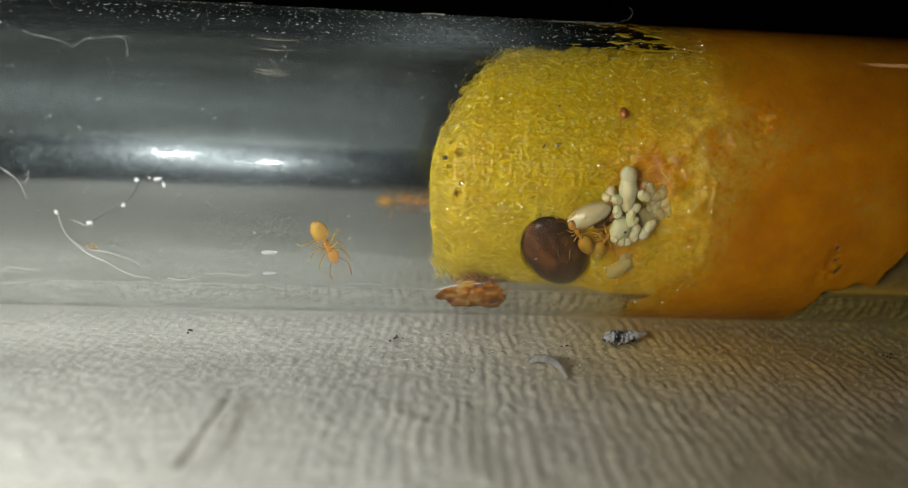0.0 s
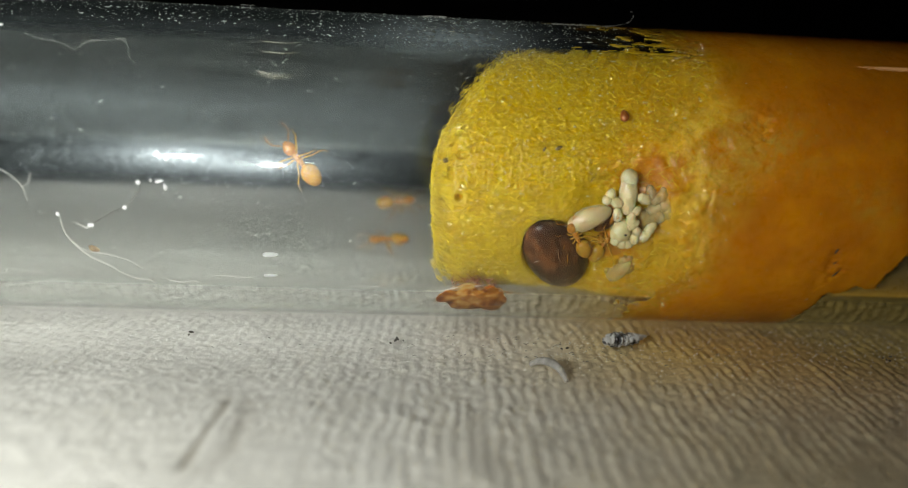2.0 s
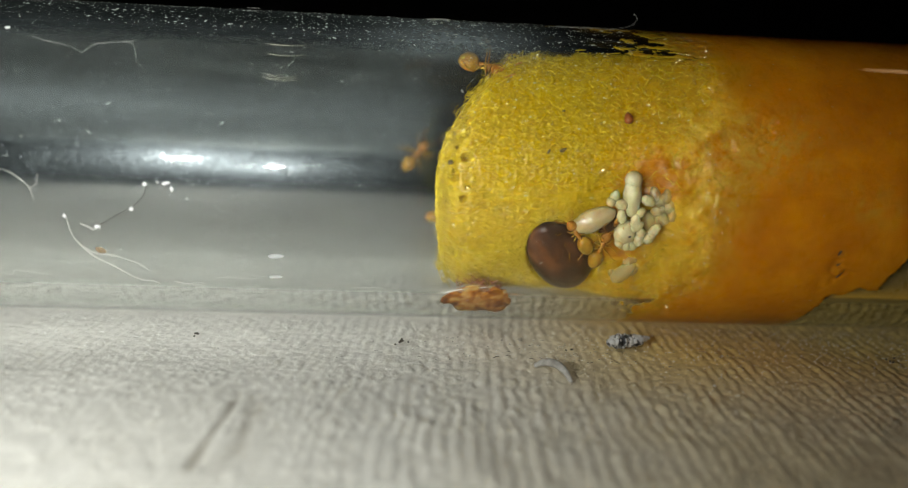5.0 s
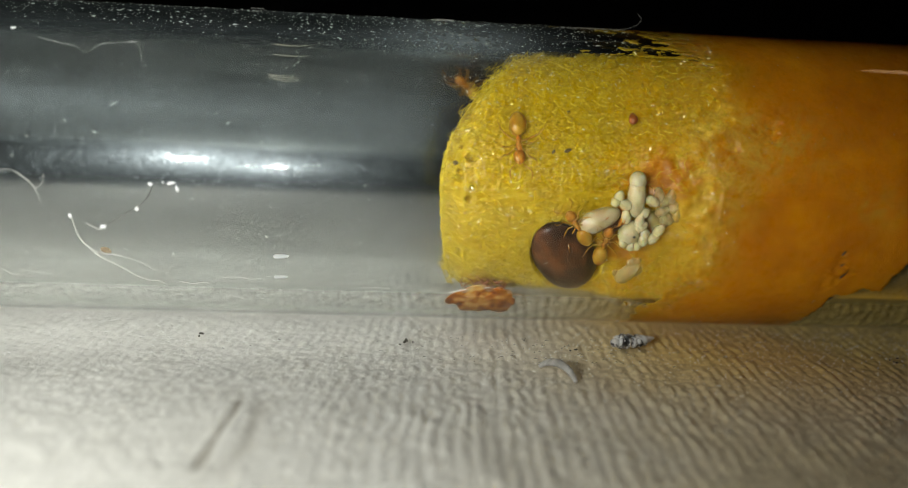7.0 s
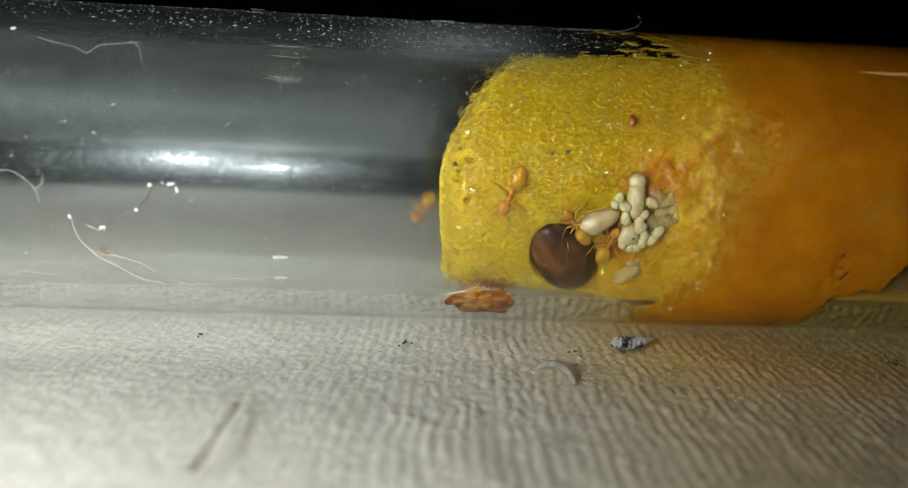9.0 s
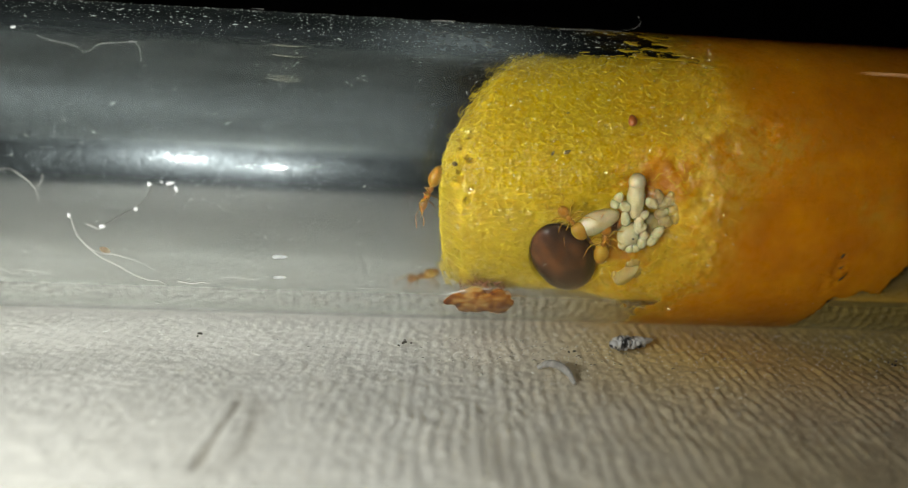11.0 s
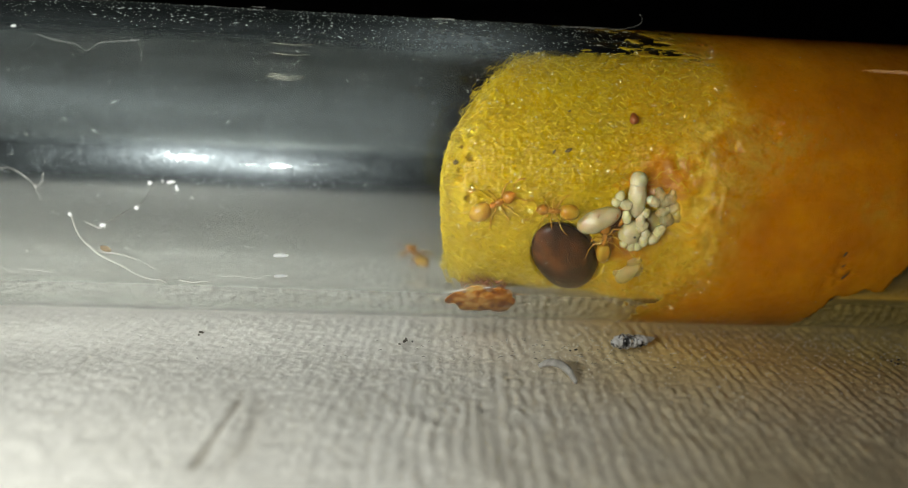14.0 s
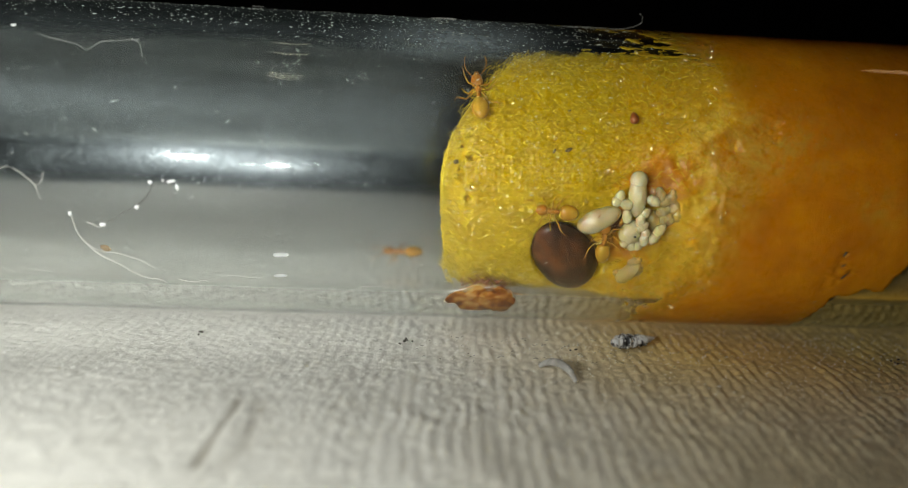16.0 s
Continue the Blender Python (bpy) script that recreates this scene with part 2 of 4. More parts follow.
def ball(rx, ry, rz, nu=20, nv=12, taper=0.0, bend=0.0, rough=0.0, seed=0.0, rings=0, ring_depth=0.0):
    """An egg-like closed body along x: taper narrows the front, bend curves it, rough dents it, rings pinch it."""
    verts, faces = [], []
    for j in range(nv + 1):
        a = math.pi * j / nv
        for i in range(nu):
            b = 2 * math.pi * i / nu
            d = Vector((-math.cos(a), math.sin(a) * math.cos(b), math.sin(a) * math.sin(b)))
            k = 1 - taper * d.x
            if rings:
                k *= 1 - ring_depth * (0.5 + 0.5 * math.cos(2 * math.pi * rings * (d.x * 0.5 + 0.5)))
            if rough:
                k *= 1 + rough * noise.noise(d * 2.3 + Vector((seed, seed * 1.7, 0)))
            p = Vector((d.x * rx, d.y * ry * k, d.z * rz * k))
            p.z += bend * (p.x / rx) ** 2
            verts.append(p)
    for j in range(nv):
        for i in range(nu):
            k = (i + 1) % nu
            faces.append((j * nu + i, j * nu + k, (j + 1) * nu + k, (j + 1) * nu + i))
    return verts, faces


def limb(points, radii, sides=6):
    """A tube along points with a radius at each."""
    pts = [Vector(p) for p in points]
    verts, faces = [], []
    for i, p in enumerate(pts):
        way = (pts[min(i + 1, len(pts) - 1)] - pts[max(i - 1, 0)]).normalized()
        side = way.cross(Vector((0.13, 0.31, 0.94))).normalized()
        up = side.cross(way)
        for k in range(sides):
            a = 2 * math.pi * k / sides
            verts.append(p + radii[i] * (math.cos(a) * side + math.sin(a) * up))
    for i in range(len(pts) - 1):
        for k in range(sides):
            l = (k + 1) % sides
            faces.append((i * sides + k, i * sides + l, (i + 1) * sides + l, (i + 1) * sides + k))
    faces.append(tuple(range(sides))[::-1])
    faces.append(tuple(range((len(pts) - 1) * sides, len(pts) * sides)))
    return verts, faces


def joined(*pieces):
    verts, faces = [], []
    for v, f in pieces:
        o = len(verts)
        verts += list(v)
        faces += [tuple(i + o for i in q) for q in f]
    return verts, faces


def moved(piece, m):
    return [m @ Vector(v) for v in piece[0]], piece[1]


def smooth_line(points, n=8):
    """A smooth line through a few points."""
    p = [Vector(q) for q in points]
    p = [2 * p[0] - p[1]] + p + [2 * p[-1] - p[-2]]
    out = []
    for i in range(1, len(p) - 2):
        for k in range(n):
            t = k / n
            out.append(0.5 * (2 * p[i] + (p[i + 1] - p[i - 1]) * t + (2 * p[i - 1] - 5 * p[i] + 4 * p[i + 1] - p[i + 2]) * t * t + (3 * p[i] - p[i - 1] - 3 * p[i + 1] + p[i + 2]) * t ** 3))
    return out + [p[-2]]


def wall_point(x, phi, r):
    """A place at x along the tube, phi degrees up from the side that faces the camera, r from the axis."""
    a = radians(phi)
    return Vector((x, -r * math.cos(a), AXIS_Z + r * math.sin(a)))


def wall_pose(x, phi, heading, r):
    """A pose on the tube's inside: local x along heading (degrees up from +x), local z towards the axis."""
    a, h = radians(phi), radians(heading)
    along, round_ = Vector((1, 0, 0)), Vector((0, math.sin(a), math.cos(a)))
    inward = Vector((0, math.cos(a), -math.sin(a)))
    fx = math.cos(h) * along + math.sin(h) * round_
    fy = inward.cross(fx)
    m = Matrix((fx, fy, inward)).transposed().to_4x4()
    m.translation = wall_point(x, phi, r) * MM
    return m


# value noise for height fields
LATTICES = {}


def lattice(seed, n=256):
    if seed not in LATTICES:
        LATTICES[seed] = np.random.RandomState(seed).rand(n, n)
    return LATTICES[seed]


def value_noise(u, v, seed):
    g = lattice(seed)
    iu, iv = np.floor(u).astype(int), np.floor(v).astype(int)
    fu, fv = u - iu, v - iv
    fu, fv = fu * fu * (3 - 2 * fu), fv * fv * (3 - 2 * fv)
    a, b = iu % 256, iv % 256
    c, d = (iu + 1) % 256, (iv + 1) % 256
    return (g[a, b] * (1 - fu) + g[c, b] * fu) * (1 - fv) + (g[a, d] * (1 - fu) + g[c, d] * fu) * fv


def cloud(u, v, seed, octaves=4):
    return sum(value_noise(u * 2 ** k, v * 2 ** k, seed + k) * 0.5 ** (k + 1) for k in range(octaves)) / (1 - 0.5 ** octaves)


def cells(u, v, seed):
    """Distances to the nearest and second nearest point of a jittered grid."""
    ju, jv = lattice(seed), lattice(seed + 91)
    iu, iv = np.floor(u).astype(int), np.floor(v).astype(int)
    f1, f2 = np.full(u.shape, 9.0), np.full(u.shape, 9.0)
    for di in (-1, 0, 1):
        for dj in (-1, 0, 1):
            a, b = iu + di, iv + dj
            d = np.hypot(u - a - 0.1 - 0.8 * ju[a % 256, b % 256], v - b - 0.1 - 0.8 * jv[a % 256, b % 256])
            f2 = np.minimum(f2, np.maximum(f1, d))
            f1 = np.minimum(f1, d)
    return f1, f2


def smoothstep(a, b, x):
    t = np.clip((x - a) / (b - a), 0, 1)
    return t * t * (3 - 2 * t)


def grid_mesh(name, points, material, closed=False, attributes=()):
    """A smooth sheet of rows and columns of points; closed joins the last column to the first."""
    n, m = points.shape[:2]
    idx = np.arange(n * m).reshape(n, m)
    if closed:
        idx = np.concatenate([idx, idx[:, :1]], 1)
    faces = np.stack([idx[:-1, :-1], idx[:-1, 1:], idx[1:, 1:], idx[1:, :-1]], -1).reshape(-1, 4)
    me = bpy.data.meshes.new(name)
    me.vertices.add(n * m)
    me.vertices.foreach_set("co", (points.reshape(-1, 3) * MM).ravel())
    me.loops.add(faces.size)
    me.loops.foreach_set("vertex_index", faces.ravel().astype(np.int32))
    me.polygons.add(len(faces))
    me.polygons.foreach_set("loop_start", np.arange(0, faces.size, 4, dtype=np.int32))
    me.polygons.foreach_set("use_smooth", np.ones(len(faces), bool))
    for key, values in attributes:
        me.attributes.new(key, "FLOAT", "POINT").data.foreach_set("value", values.ravel().astype(np.float32))
    me.materials.append(material)
    me.update(calc_edges=True)
    me.validate()
    return me


# ---- the setting ----
def box(x0, y0, z0, x1, y1, z1):
    v = [(x, y, z) for z in (z0, z1) for y in (y0, y1) for x in (x0, x1)]
    return v, [(0, 2, 3, 1), (4, 5, 7, 6), (0, 1, 5, 4), (2, 6, 7, 3), (0, 4, 6, 2), (1, 3, 7, 5)]


def setting():
    for name, b in (("floor", (-450, -450, -34, 450, 450, -24)), ("ceiling", (-450, -450, 480, 450, 450, 490)),
                    ("wall_north", (-450, 450, -24, 450, 470, 480)), ("wall_south", (-450, -470, -24, 450, -450, 480)),
                    ("wall_east", (450, -450, -24, 470, 450, 480)), ("wall_west", (-470, -450, -24, -450, 450, 480))):
        tagged(new(name, mesh_of(name, *box(*b), ROOM, False)), "plain dark surface in unlit shade", "wall" if "wall" in name else name, kind="structure")
    board = new("wooden_board", mesh_of("wooden_board", *box(-110, -110, -24, 110, 46, -3.0), TABLE, False))
    tagged(board, "dark wooden board under the paper towel", "board")


def paper_towel():
    # fine sheet near the tube, coarse rim further out, one grid with uneven steps
    xs = np.concatenate([np.linspace(-75, -38, 50, endpoint=False), np.linspace(-38, 30, 700, endpoint=False), np.linspace(30, 75, 50)])
    ys = np.concatenate([np.linspace(-105, -46, 40, endpoint=False), np.linspace(-46, -26, 170, endpoint=False), np.linspace(-26, 8, 380, endpoint=False), np.linspace(8, 58, 150)])
    x, y = np.meshgrid(xs, ys, indexing="ij")
    a = radians(4.0)
    u, v = x * math.cos(a) - y * math.sin(a), x * math.sin(a) + y * math.cos(a)
    wander = cloud(u * 0.25, v * 0.25, 5)
    u2 = u + 0.7 * (wander - 0.5) + 0.34 * (cloud(u * 0.9, v * 0.9, 61) - 0.5) + 0.12 * (cloud(u * 2.6, v * 2.6, 63) - 0.5)
    col = u2 / 0.57
    ridge = np.abs(np.sin(math.pi * col))
    own = lattice(77)[np.floor(col).astype(int) % 256, 3]
    beads = 0.5 + 0.5 * np.cos(2 * math.pi * (v / (0.75 + 0.25 * own) + own * 5 + 1.1 * cloud(u * 1.1, v * 1.1, 21)))
    strength = (0.2 + 0.9 * cloud(u * 0.35 + 7, v * 0.35, 31)) * (0.25 + 0.75 * smoothstep(-8, 3, u + 3 * (cloud(u * 0.5, v * 0.5, 33) - 0.5)))
    strength = strength * (1 - 0.75 * smoothstep(5, 10, y)) * (1 + 1.6 * smoothstep(-20, -27, y))
    z = (0.122 + 0.04 * smoothstep(12, 20, x)) * strength * np.clip(3.0 * cloud(u * 1.2 + 3, v * 0.8, 67, 3) - 0.7, 0.05, 1.5) * (ridge ** 0.8 * (0.68 + 0.32 * beads)) + 0.08 * cloud(u * 2.2, v * 2.2, 41) + 0.07 * cloud(u * 5.5, v * 5.5, 47, 2) + 0.22 * (cloud(u * 0.22, v * 0.22, 51) - 0.5)
    z -= z[(y < 3) & (y > -20)].max()
    z = z * np.where((np.abs(x) < 40), 1, 0.7) - 0.04 * np.maximum(y - 8, 0) + 0.2 * (cloud(x * 0.12, y * 0.05, 87) - 0.5) * smoothstep(10, 20, y)
    stain = np.zeros_like(x)
    for sx0, sy0, sx1, sy1, w, k in ((-8.55, -13.0, -8.95, -18.2, 0.16, 0.75), (-7.7, -12.8, -7.6, -16.5, 0.35, 0.4), (-7.3, -14.0, -7.9, -18.0, 0.3, 0.25), (1.4, -17.5, 1.9, -19.5, 0.7, 0.3)):
        dx, dy = sx1 - sx0, sy1 - sy0
        t = np.clip(((x - sx0) * dx + (y - sy0) * dy) / (dx * dx + dy * dy), 0, 1)
        d = np.hypot(x - sx0 - t * dx, (y - sy0 - t * dy) * 0.5) + 0.25 * (cloud(x * 1.5, y * 1.5, 71) - 0.5)
        g = np.exp(-(np.maximum(d, 0) / w) ** 2)
        stain = np.maximum(stain, k * g)
        z -= 0.1 * k * g
    # The painted yellow light grows to the right and towards the tube.
    ob = new("paper_towel", grid_mesh("paper_towel", np.stack([x, y, z], -1), PAPER, attributes=[("stain", stain), ("yellow_light", 0.9 * smoothstep(-3, 14, x + 4 * (cloud(x * 0.2, y * 0.2, 81) - 0.5)) * (0.6 + 0.5 * smoothstep(-15, -5, y)))]))
    tagged(ob, "off-white woven paper towel with fine ribs and smears", "paper towel")
    return ob


def test_tube():
    segs = 256
    a = np.linspace(0, 2 * math.pi, segs, endpoint=False)

    def lathe(profile):
        pr = np.array(profile)
        return np.stack([np.broadcast_to(pr[:, :1], (len(pr), segs)), -pr[:, 1:] * np.cos(a), AXIS_Z + pr[:, 1:] * np.sin(a)], -1)
    tip = [(38 + R_OUT * math.sin(t), R_OUT * math.cos(t)) for t in np.linspace(0.05, 1.56, 24)]
    tip_in = [(38 + R_IN * math.sin(t), R_IN * math.cos(t)) for t in np.linspace(1.56, 0.05, 24)]
    outer = [(-62, (R_OUT + R_IN) / 2), (-62, R_OUT - 0.3), (-61.7, R_OUT)] + [(x, R_OUT) for x in np.linspace(-60, 38, 100)] + tip
    inner = tip_in + [(x, R_IN) for x in np.linspace(38, -60, 40)] + [(-61.7, R_IN), (-62, R_IN + 0.3), (-62, (R_OUT + R_IN) / 2)]
    shape = lathe(outer + inner)
    phi, along = np.degrees(a)[None] * np.ones((len(shape), 1)), shape[..., 0]
    phi = (phi + 180) % 360 - 180
    # Light and dark bands painted along the tube, imitating a soft reflection.
    soft_reflection = np.exp(-((phi - 23) / 7.5) ** 2) + 0.5 * np.exp(-((phi - 60) / 11) ** 2) - 0.2 * np.exp(-((phi - 42) / 7) ** 2)
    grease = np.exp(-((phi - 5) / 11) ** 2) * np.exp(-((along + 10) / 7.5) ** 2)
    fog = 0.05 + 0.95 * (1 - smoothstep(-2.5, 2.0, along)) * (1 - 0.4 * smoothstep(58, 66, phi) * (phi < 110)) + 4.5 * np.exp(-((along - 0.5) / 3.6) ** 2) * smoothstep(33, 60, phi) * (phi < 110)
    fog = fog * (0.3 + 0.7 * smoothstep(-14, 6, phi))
    me = grid_mesh("test_tube", shape, GLASS_DUSTY, closed=True, attributes=[("soft_reflection", soft_reflection), ("fog", fog), ("grease", grease)])
    me.materials.append(GLASS_CLEAR)
    n_out = (len(outer) - 1 + 0) * segs
    me.polygons.foreach_set("material_index", np.array([0 if i < n_out else 1 for i in range(len(me.polygons))], np.int32))
    bm = bmesh.new()
    bm.from_mesh(me)
    bmesh.ops.remove_doubles(bm, verts=bm.verts, dist=1e-7)
    bmesh.ops.recalc_face_normals(bm, faces=bm.faces)
    bm.to_mesh(me)
    bm.free()
    ob = new("test_tube", me)
    ob.visible_shadow = False
    return tagged(ob, "clear dusty glass test tube lying on the paper towel", "test tube")


def sponge_fields(x, phi):
    """Wetness, amber tint and clearance from the glass at places of the plug's side."""
    p = (phi + 180) % 360 - 180
    k = cloud(x * 0.55 + 3, p * 0.055, 101)
    k2 = cloud(x * 1.6, p * 0.16, 111)
    edge = 13.4 - 5.5 * smoothstep(-25, -62, p) * 0.45 + 0.8 * smoothstep(15, 35, p) - 1.6 * smoothstep(55, 80, p) + 3.0 * (k - 0.5) + 1.6 * (k2 - 0.5)
    edge = np.where(np.abs(p) > 95, 9.0, edge)
    wet = 0.35 * smoothstep(-9, -1, x - edge) + 0.65 * smoothstep(-2.6, 1.8, x - edge)
    finger = cloud(x * 0.9, p * 0.35, 191)
    touch = smoothstep(-5.0, 0.3, x - edge)
    touch = np.maximum(touch, smoothstep(50, 60, p) * smoothstep(0.50, 0.58, finger + 0.05 * (x - 8.5)) * (np.abs(p) < 95))
    # chamber with queen and brood
    d = np.hypot((x - 8.7) / 2.5, (p + 8) / 22) + 0.35 * (k2 - 0.5)
    qx, qv = x - 5.95, np.radians(p + 36) * R_IN
    berth = 1 - smoothstep(0.92, 1.05, np.hypot((0.438 * qx - 0.899 * (qv - 0.24)) / 2.45, (0.899 * qx + 0.438 * (qv - 0.24)) / 1.64))
    chamber = 1 - smoothstep(0.6, 1.05, d)
    amber = np.clip(1 - smoothstep(0.5, 1.1, np.minimum(np.hypot((x - 9.9) / 1.9, (p - 5) / 12), np.hypot((x - 8.6) / 1.5, (p + 24) / 9)) + 1.2 * (k2 - 0.5)), 0, 1) * 0.8
    # the dry hollow under the far end of the plug; its shade is painted
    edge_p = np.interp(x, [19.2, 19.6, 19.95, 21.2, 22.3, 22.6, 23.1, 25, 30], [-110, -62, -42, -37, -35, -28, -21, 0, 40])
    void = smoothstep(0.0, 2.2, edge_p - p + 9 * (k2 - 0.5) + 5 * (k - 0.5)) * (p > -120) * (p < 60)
    gap = (0.5 - 0.38 * smoothstep(30, 58, p)) * (1 - touch) - 0.13 * touch + np.maximum(0.4 * chamber, 1.3 * berth) + 0.5 * void
    # ragged dark pockets under the crest of the glass
    pocket = smoothstep(63, 67.5, p + 9 * (finger - 0.5)) * smoothstep(12.2, 11.2, x + 4 * (k2 - 0.5)) * (p < 100)
    island = smoothstep(0.53, 0.57, cloud(x * 0.75 + 5, p * 0.3, 197) + 0.055 * np.maximum(x - 8.2, -1.2))
    gap = gap + 2.4 * pocket * (1 - island)
    return wet * (1 - 0.2 * chamber), amber * smoothstep(5.6, 7.2, x), gap, void


def lip(p):
    """Where the plug's open end lies, round the tube."""
    return -0.22 + np.where(p > 0, 0.00068, 0.00012) * np.minimum(np.abs(p), 78) ** 2


def sponge():
    # side of the plug
    xs = np.concatenate([np.linspace(0, 16, 230, endpoint=False), np.linspace(16, 34, 130)])
    ph = np.concatenate([np.linspace(-100, 105, 430, endpoint=False), np.linspace(105, 260, 80, endpoint=False)])
    X, P = np.meshgrid(xs, ph, indexing="ij")
    pw = (P + 180) % 360 - 180
    start = lip(pw) + 0.5 * (cloud(np.abs(pw) * 0.06, pw * 0 + 3, 121) - 0.5)
    start = np.where(np.abs(pw) > 100, 3.0, start)
    XX = X + start * (1 - X / 34)
    wet, amber, gap, void = sponge_fields(XX, P)
    foam = 1 - wet
    u, v = XX / 0.42, P * radians(R_IN) / 0.42
    f1, f2 = cells(u + 0.5 * cloud(u * 0.7, v * 0.7, 5), v + 0.5 * cloud(u * 0.7, v * 0.7, 8), 131)
    g1, g2 = cells(u * 1.9 + 9, v * 1.9, 141)
    net = 1 - smoothstep(0.0, 0.34, f2 - f1)
    net2 = 1 - smoothstep(0.0, 0.4, g2 - g1)
    pit = 0.07 * (1 - net) * (0.2 + 0.8 * cloud(u * 0.3, v * 0.3, 151)) + 0.03 * (1 - net2) + 0.08 * cloud(u * 0.45, v * 0.45, 181)
    lumps = cloud(XX * 1.5, P * 0.17, 161)
    pale = np.exp(-(((XX - 15.2) / 2.6) ** 2 + ((pw - 22) / 13) ** 2)) + 0.8 * np.exp(-(((XX - 20.6) / 1.5) ** 2 + ((pw + 2) / 8) ** 2)) + 1.0 * np.exp(-(((XX - 12.4) / 1.9) ** 2 + ((pw - 5) / 40) ** 2))
    torn = np.exp(-(((XX - 19.6) / 0.6) ** 2 + ((pw + 28) / 10) ** 2))
    wetpit = 0.8 * np.clip(lumps - 0.52, 0, 1) * np.clip(1.2 * np.exp(-(((XX - 15.0) / 2.4) ** 2 + ((pw - 22) / 12) ** 2)) + 2.0 * torn, 0, 1.6)
    rim = 0.8 * (1 - smoothstep(0, 1.3, X)) ** 2
    cups = np.zeros_like(XX)
    hole = random.Random(29)
    for _ in range(13):
        hp = hole.uniform(-40, 45)
        hx = float(lip(np.array([hp]))[0]) + hole.uniform(0.2, 1.3)
        cups = np.maximum(cups, 1 - smoothstep(0.6, 1.1, np.hypot((XX - hx) * hole.uniform(0.7, 1.4), np.radians(pw - hp) * R_IN) / hole.uniform(0.08, 0.2) + 0.8 * (cloud(XX * 6, P * 0.7, 7) - 0.5)))
    r = R_IN - gap - 0.55 * cups - rim - pit * (0.04 + 0.96 * foam) * (1 - 0.7 * amber) - wetpit * wet
    r = np.where(np.abs(pw) > 115, np.minimum(r, R_IN - 0.1), r)
    a = np.radians(P)
    side = np.stack([XX, -r * np.cos(a), AXIS_Z + r * np.sin(a)], -1)
    # rounded end towards the open tube
    k = np.linspace(0.02, 0.985, 46)[:, None]
    ring, x0 = r[0][None], XX[0][None]
    kk = k ** 0.9
    bulge = 0.9 * np.sqrt(np.clip(1 - kk ** 2.5, 0, 1))
    re = ring * kk
    ex = x0 * kk + (0.2) * (1 - kk) - bulge * 0.35
    ue, ve = re * np.cos(a[0][None]) / 0.42, re * np.sin(a[0][None]) / 0.42
    e1, e2 = cells(ue + 40, ve + 40, 171)
    ex = ex + 0.25 * smoothstep(0.0, 0.34, e2 - e1) * (k < 0.97)
    cap = np.stack([ex, -re * np.cos(a[0][None]), AXIS_Z + re * np.sin(a[0][None])], -1)
    pts = np.concatenate([cap, side], 0)
    z = np.zeros_like(cap[..., 0])
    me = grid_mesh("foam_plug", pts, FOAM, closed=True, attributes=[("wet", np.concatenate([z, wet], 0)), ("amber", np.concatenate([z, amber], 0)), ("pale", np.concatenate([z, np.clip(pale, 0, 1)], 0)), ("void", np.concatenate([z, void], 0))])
    thing = empty("sponge_plug")
    tagged(thing, "yellow foam sponge plug, soaked orange towards the water end", "sponge")
    part("foam", me, thing)
    # the open skeleton of strands that stands before the pits: two jittered honeycombs
    rnd = random.Random(3)
    verts, faces = [], []

    def strand(line, radii, sides=4):
        v_, f_ = limb(line, radii, sides)
        o = len(verts)
        verts.extend(v_)
        faces.extend(tuple(i + o for i in q) for q in f_)
    for cell, depth, thick, share in ((0.25, 0.115, 0.013, 0.5), (0.19, 0.17, 0.010, 0.45)):
        nx, np_ = int(14.5 / (cell * 1.5)), int(radians(165) * R_IN / (cell * 1.732))
        node = {}

        def place(i, j, k):
            key = (i, j, k)
            if key not in node:
                x = -0.9 + cell * (1.5 * i + (0.5 if k else 0.0) + rnd.uniform(-0.48, 0.48))
                y = cell * 1.732 * (j + 0.5 * (i % 2)) + cell * rnd.uniform(-0.48, 0.48)
                p = -75 + math.degrees(y / R_IN)
                pp = np.array([p])
                w, am, gp, vo = (float(q[0]) for q in sponge_fields(np.array([x]), pp))
                s = float(lip(pp)[0])
                low = 0.7 * max(0.0, 1 - (x - s) / 1.2) ** 2
                ok = w < 0.8 and x > s - 0.3 and gp < 1.0
                node[key] = (wall_point(x, p, R_IN - gp - low - depth + 0.12 * rnd.uniform(-1, 1) + 0.1), ok)
            return node[key]
        for i in range(nx):
            for j in range(np_):
                a0 = place(i, j, 0)
                for b0 in (place(i, j, 1), place(i - 1, j if i % 2 else j - 1, 1), place(i - 1, j + 1 if i % 2 else j, 1)):
                    if a0[1] and b0[1] and rnd.random() < share:
                        p0, p1 = a0[0], b0[0]
                        if (p1 - p0).length > 3 * cell:
                            continue
                        mid = (p0 + p1) / 2 + Vector([rnd.uniform(-0.05, 0.05) for _ in range(3)])
                        t0 = thick * rnd.uniform(0.7, 1.4)
                        strand([p0, mid, p1], [t0 * 1.5, t0 * 0.8, t0 * 1.5])
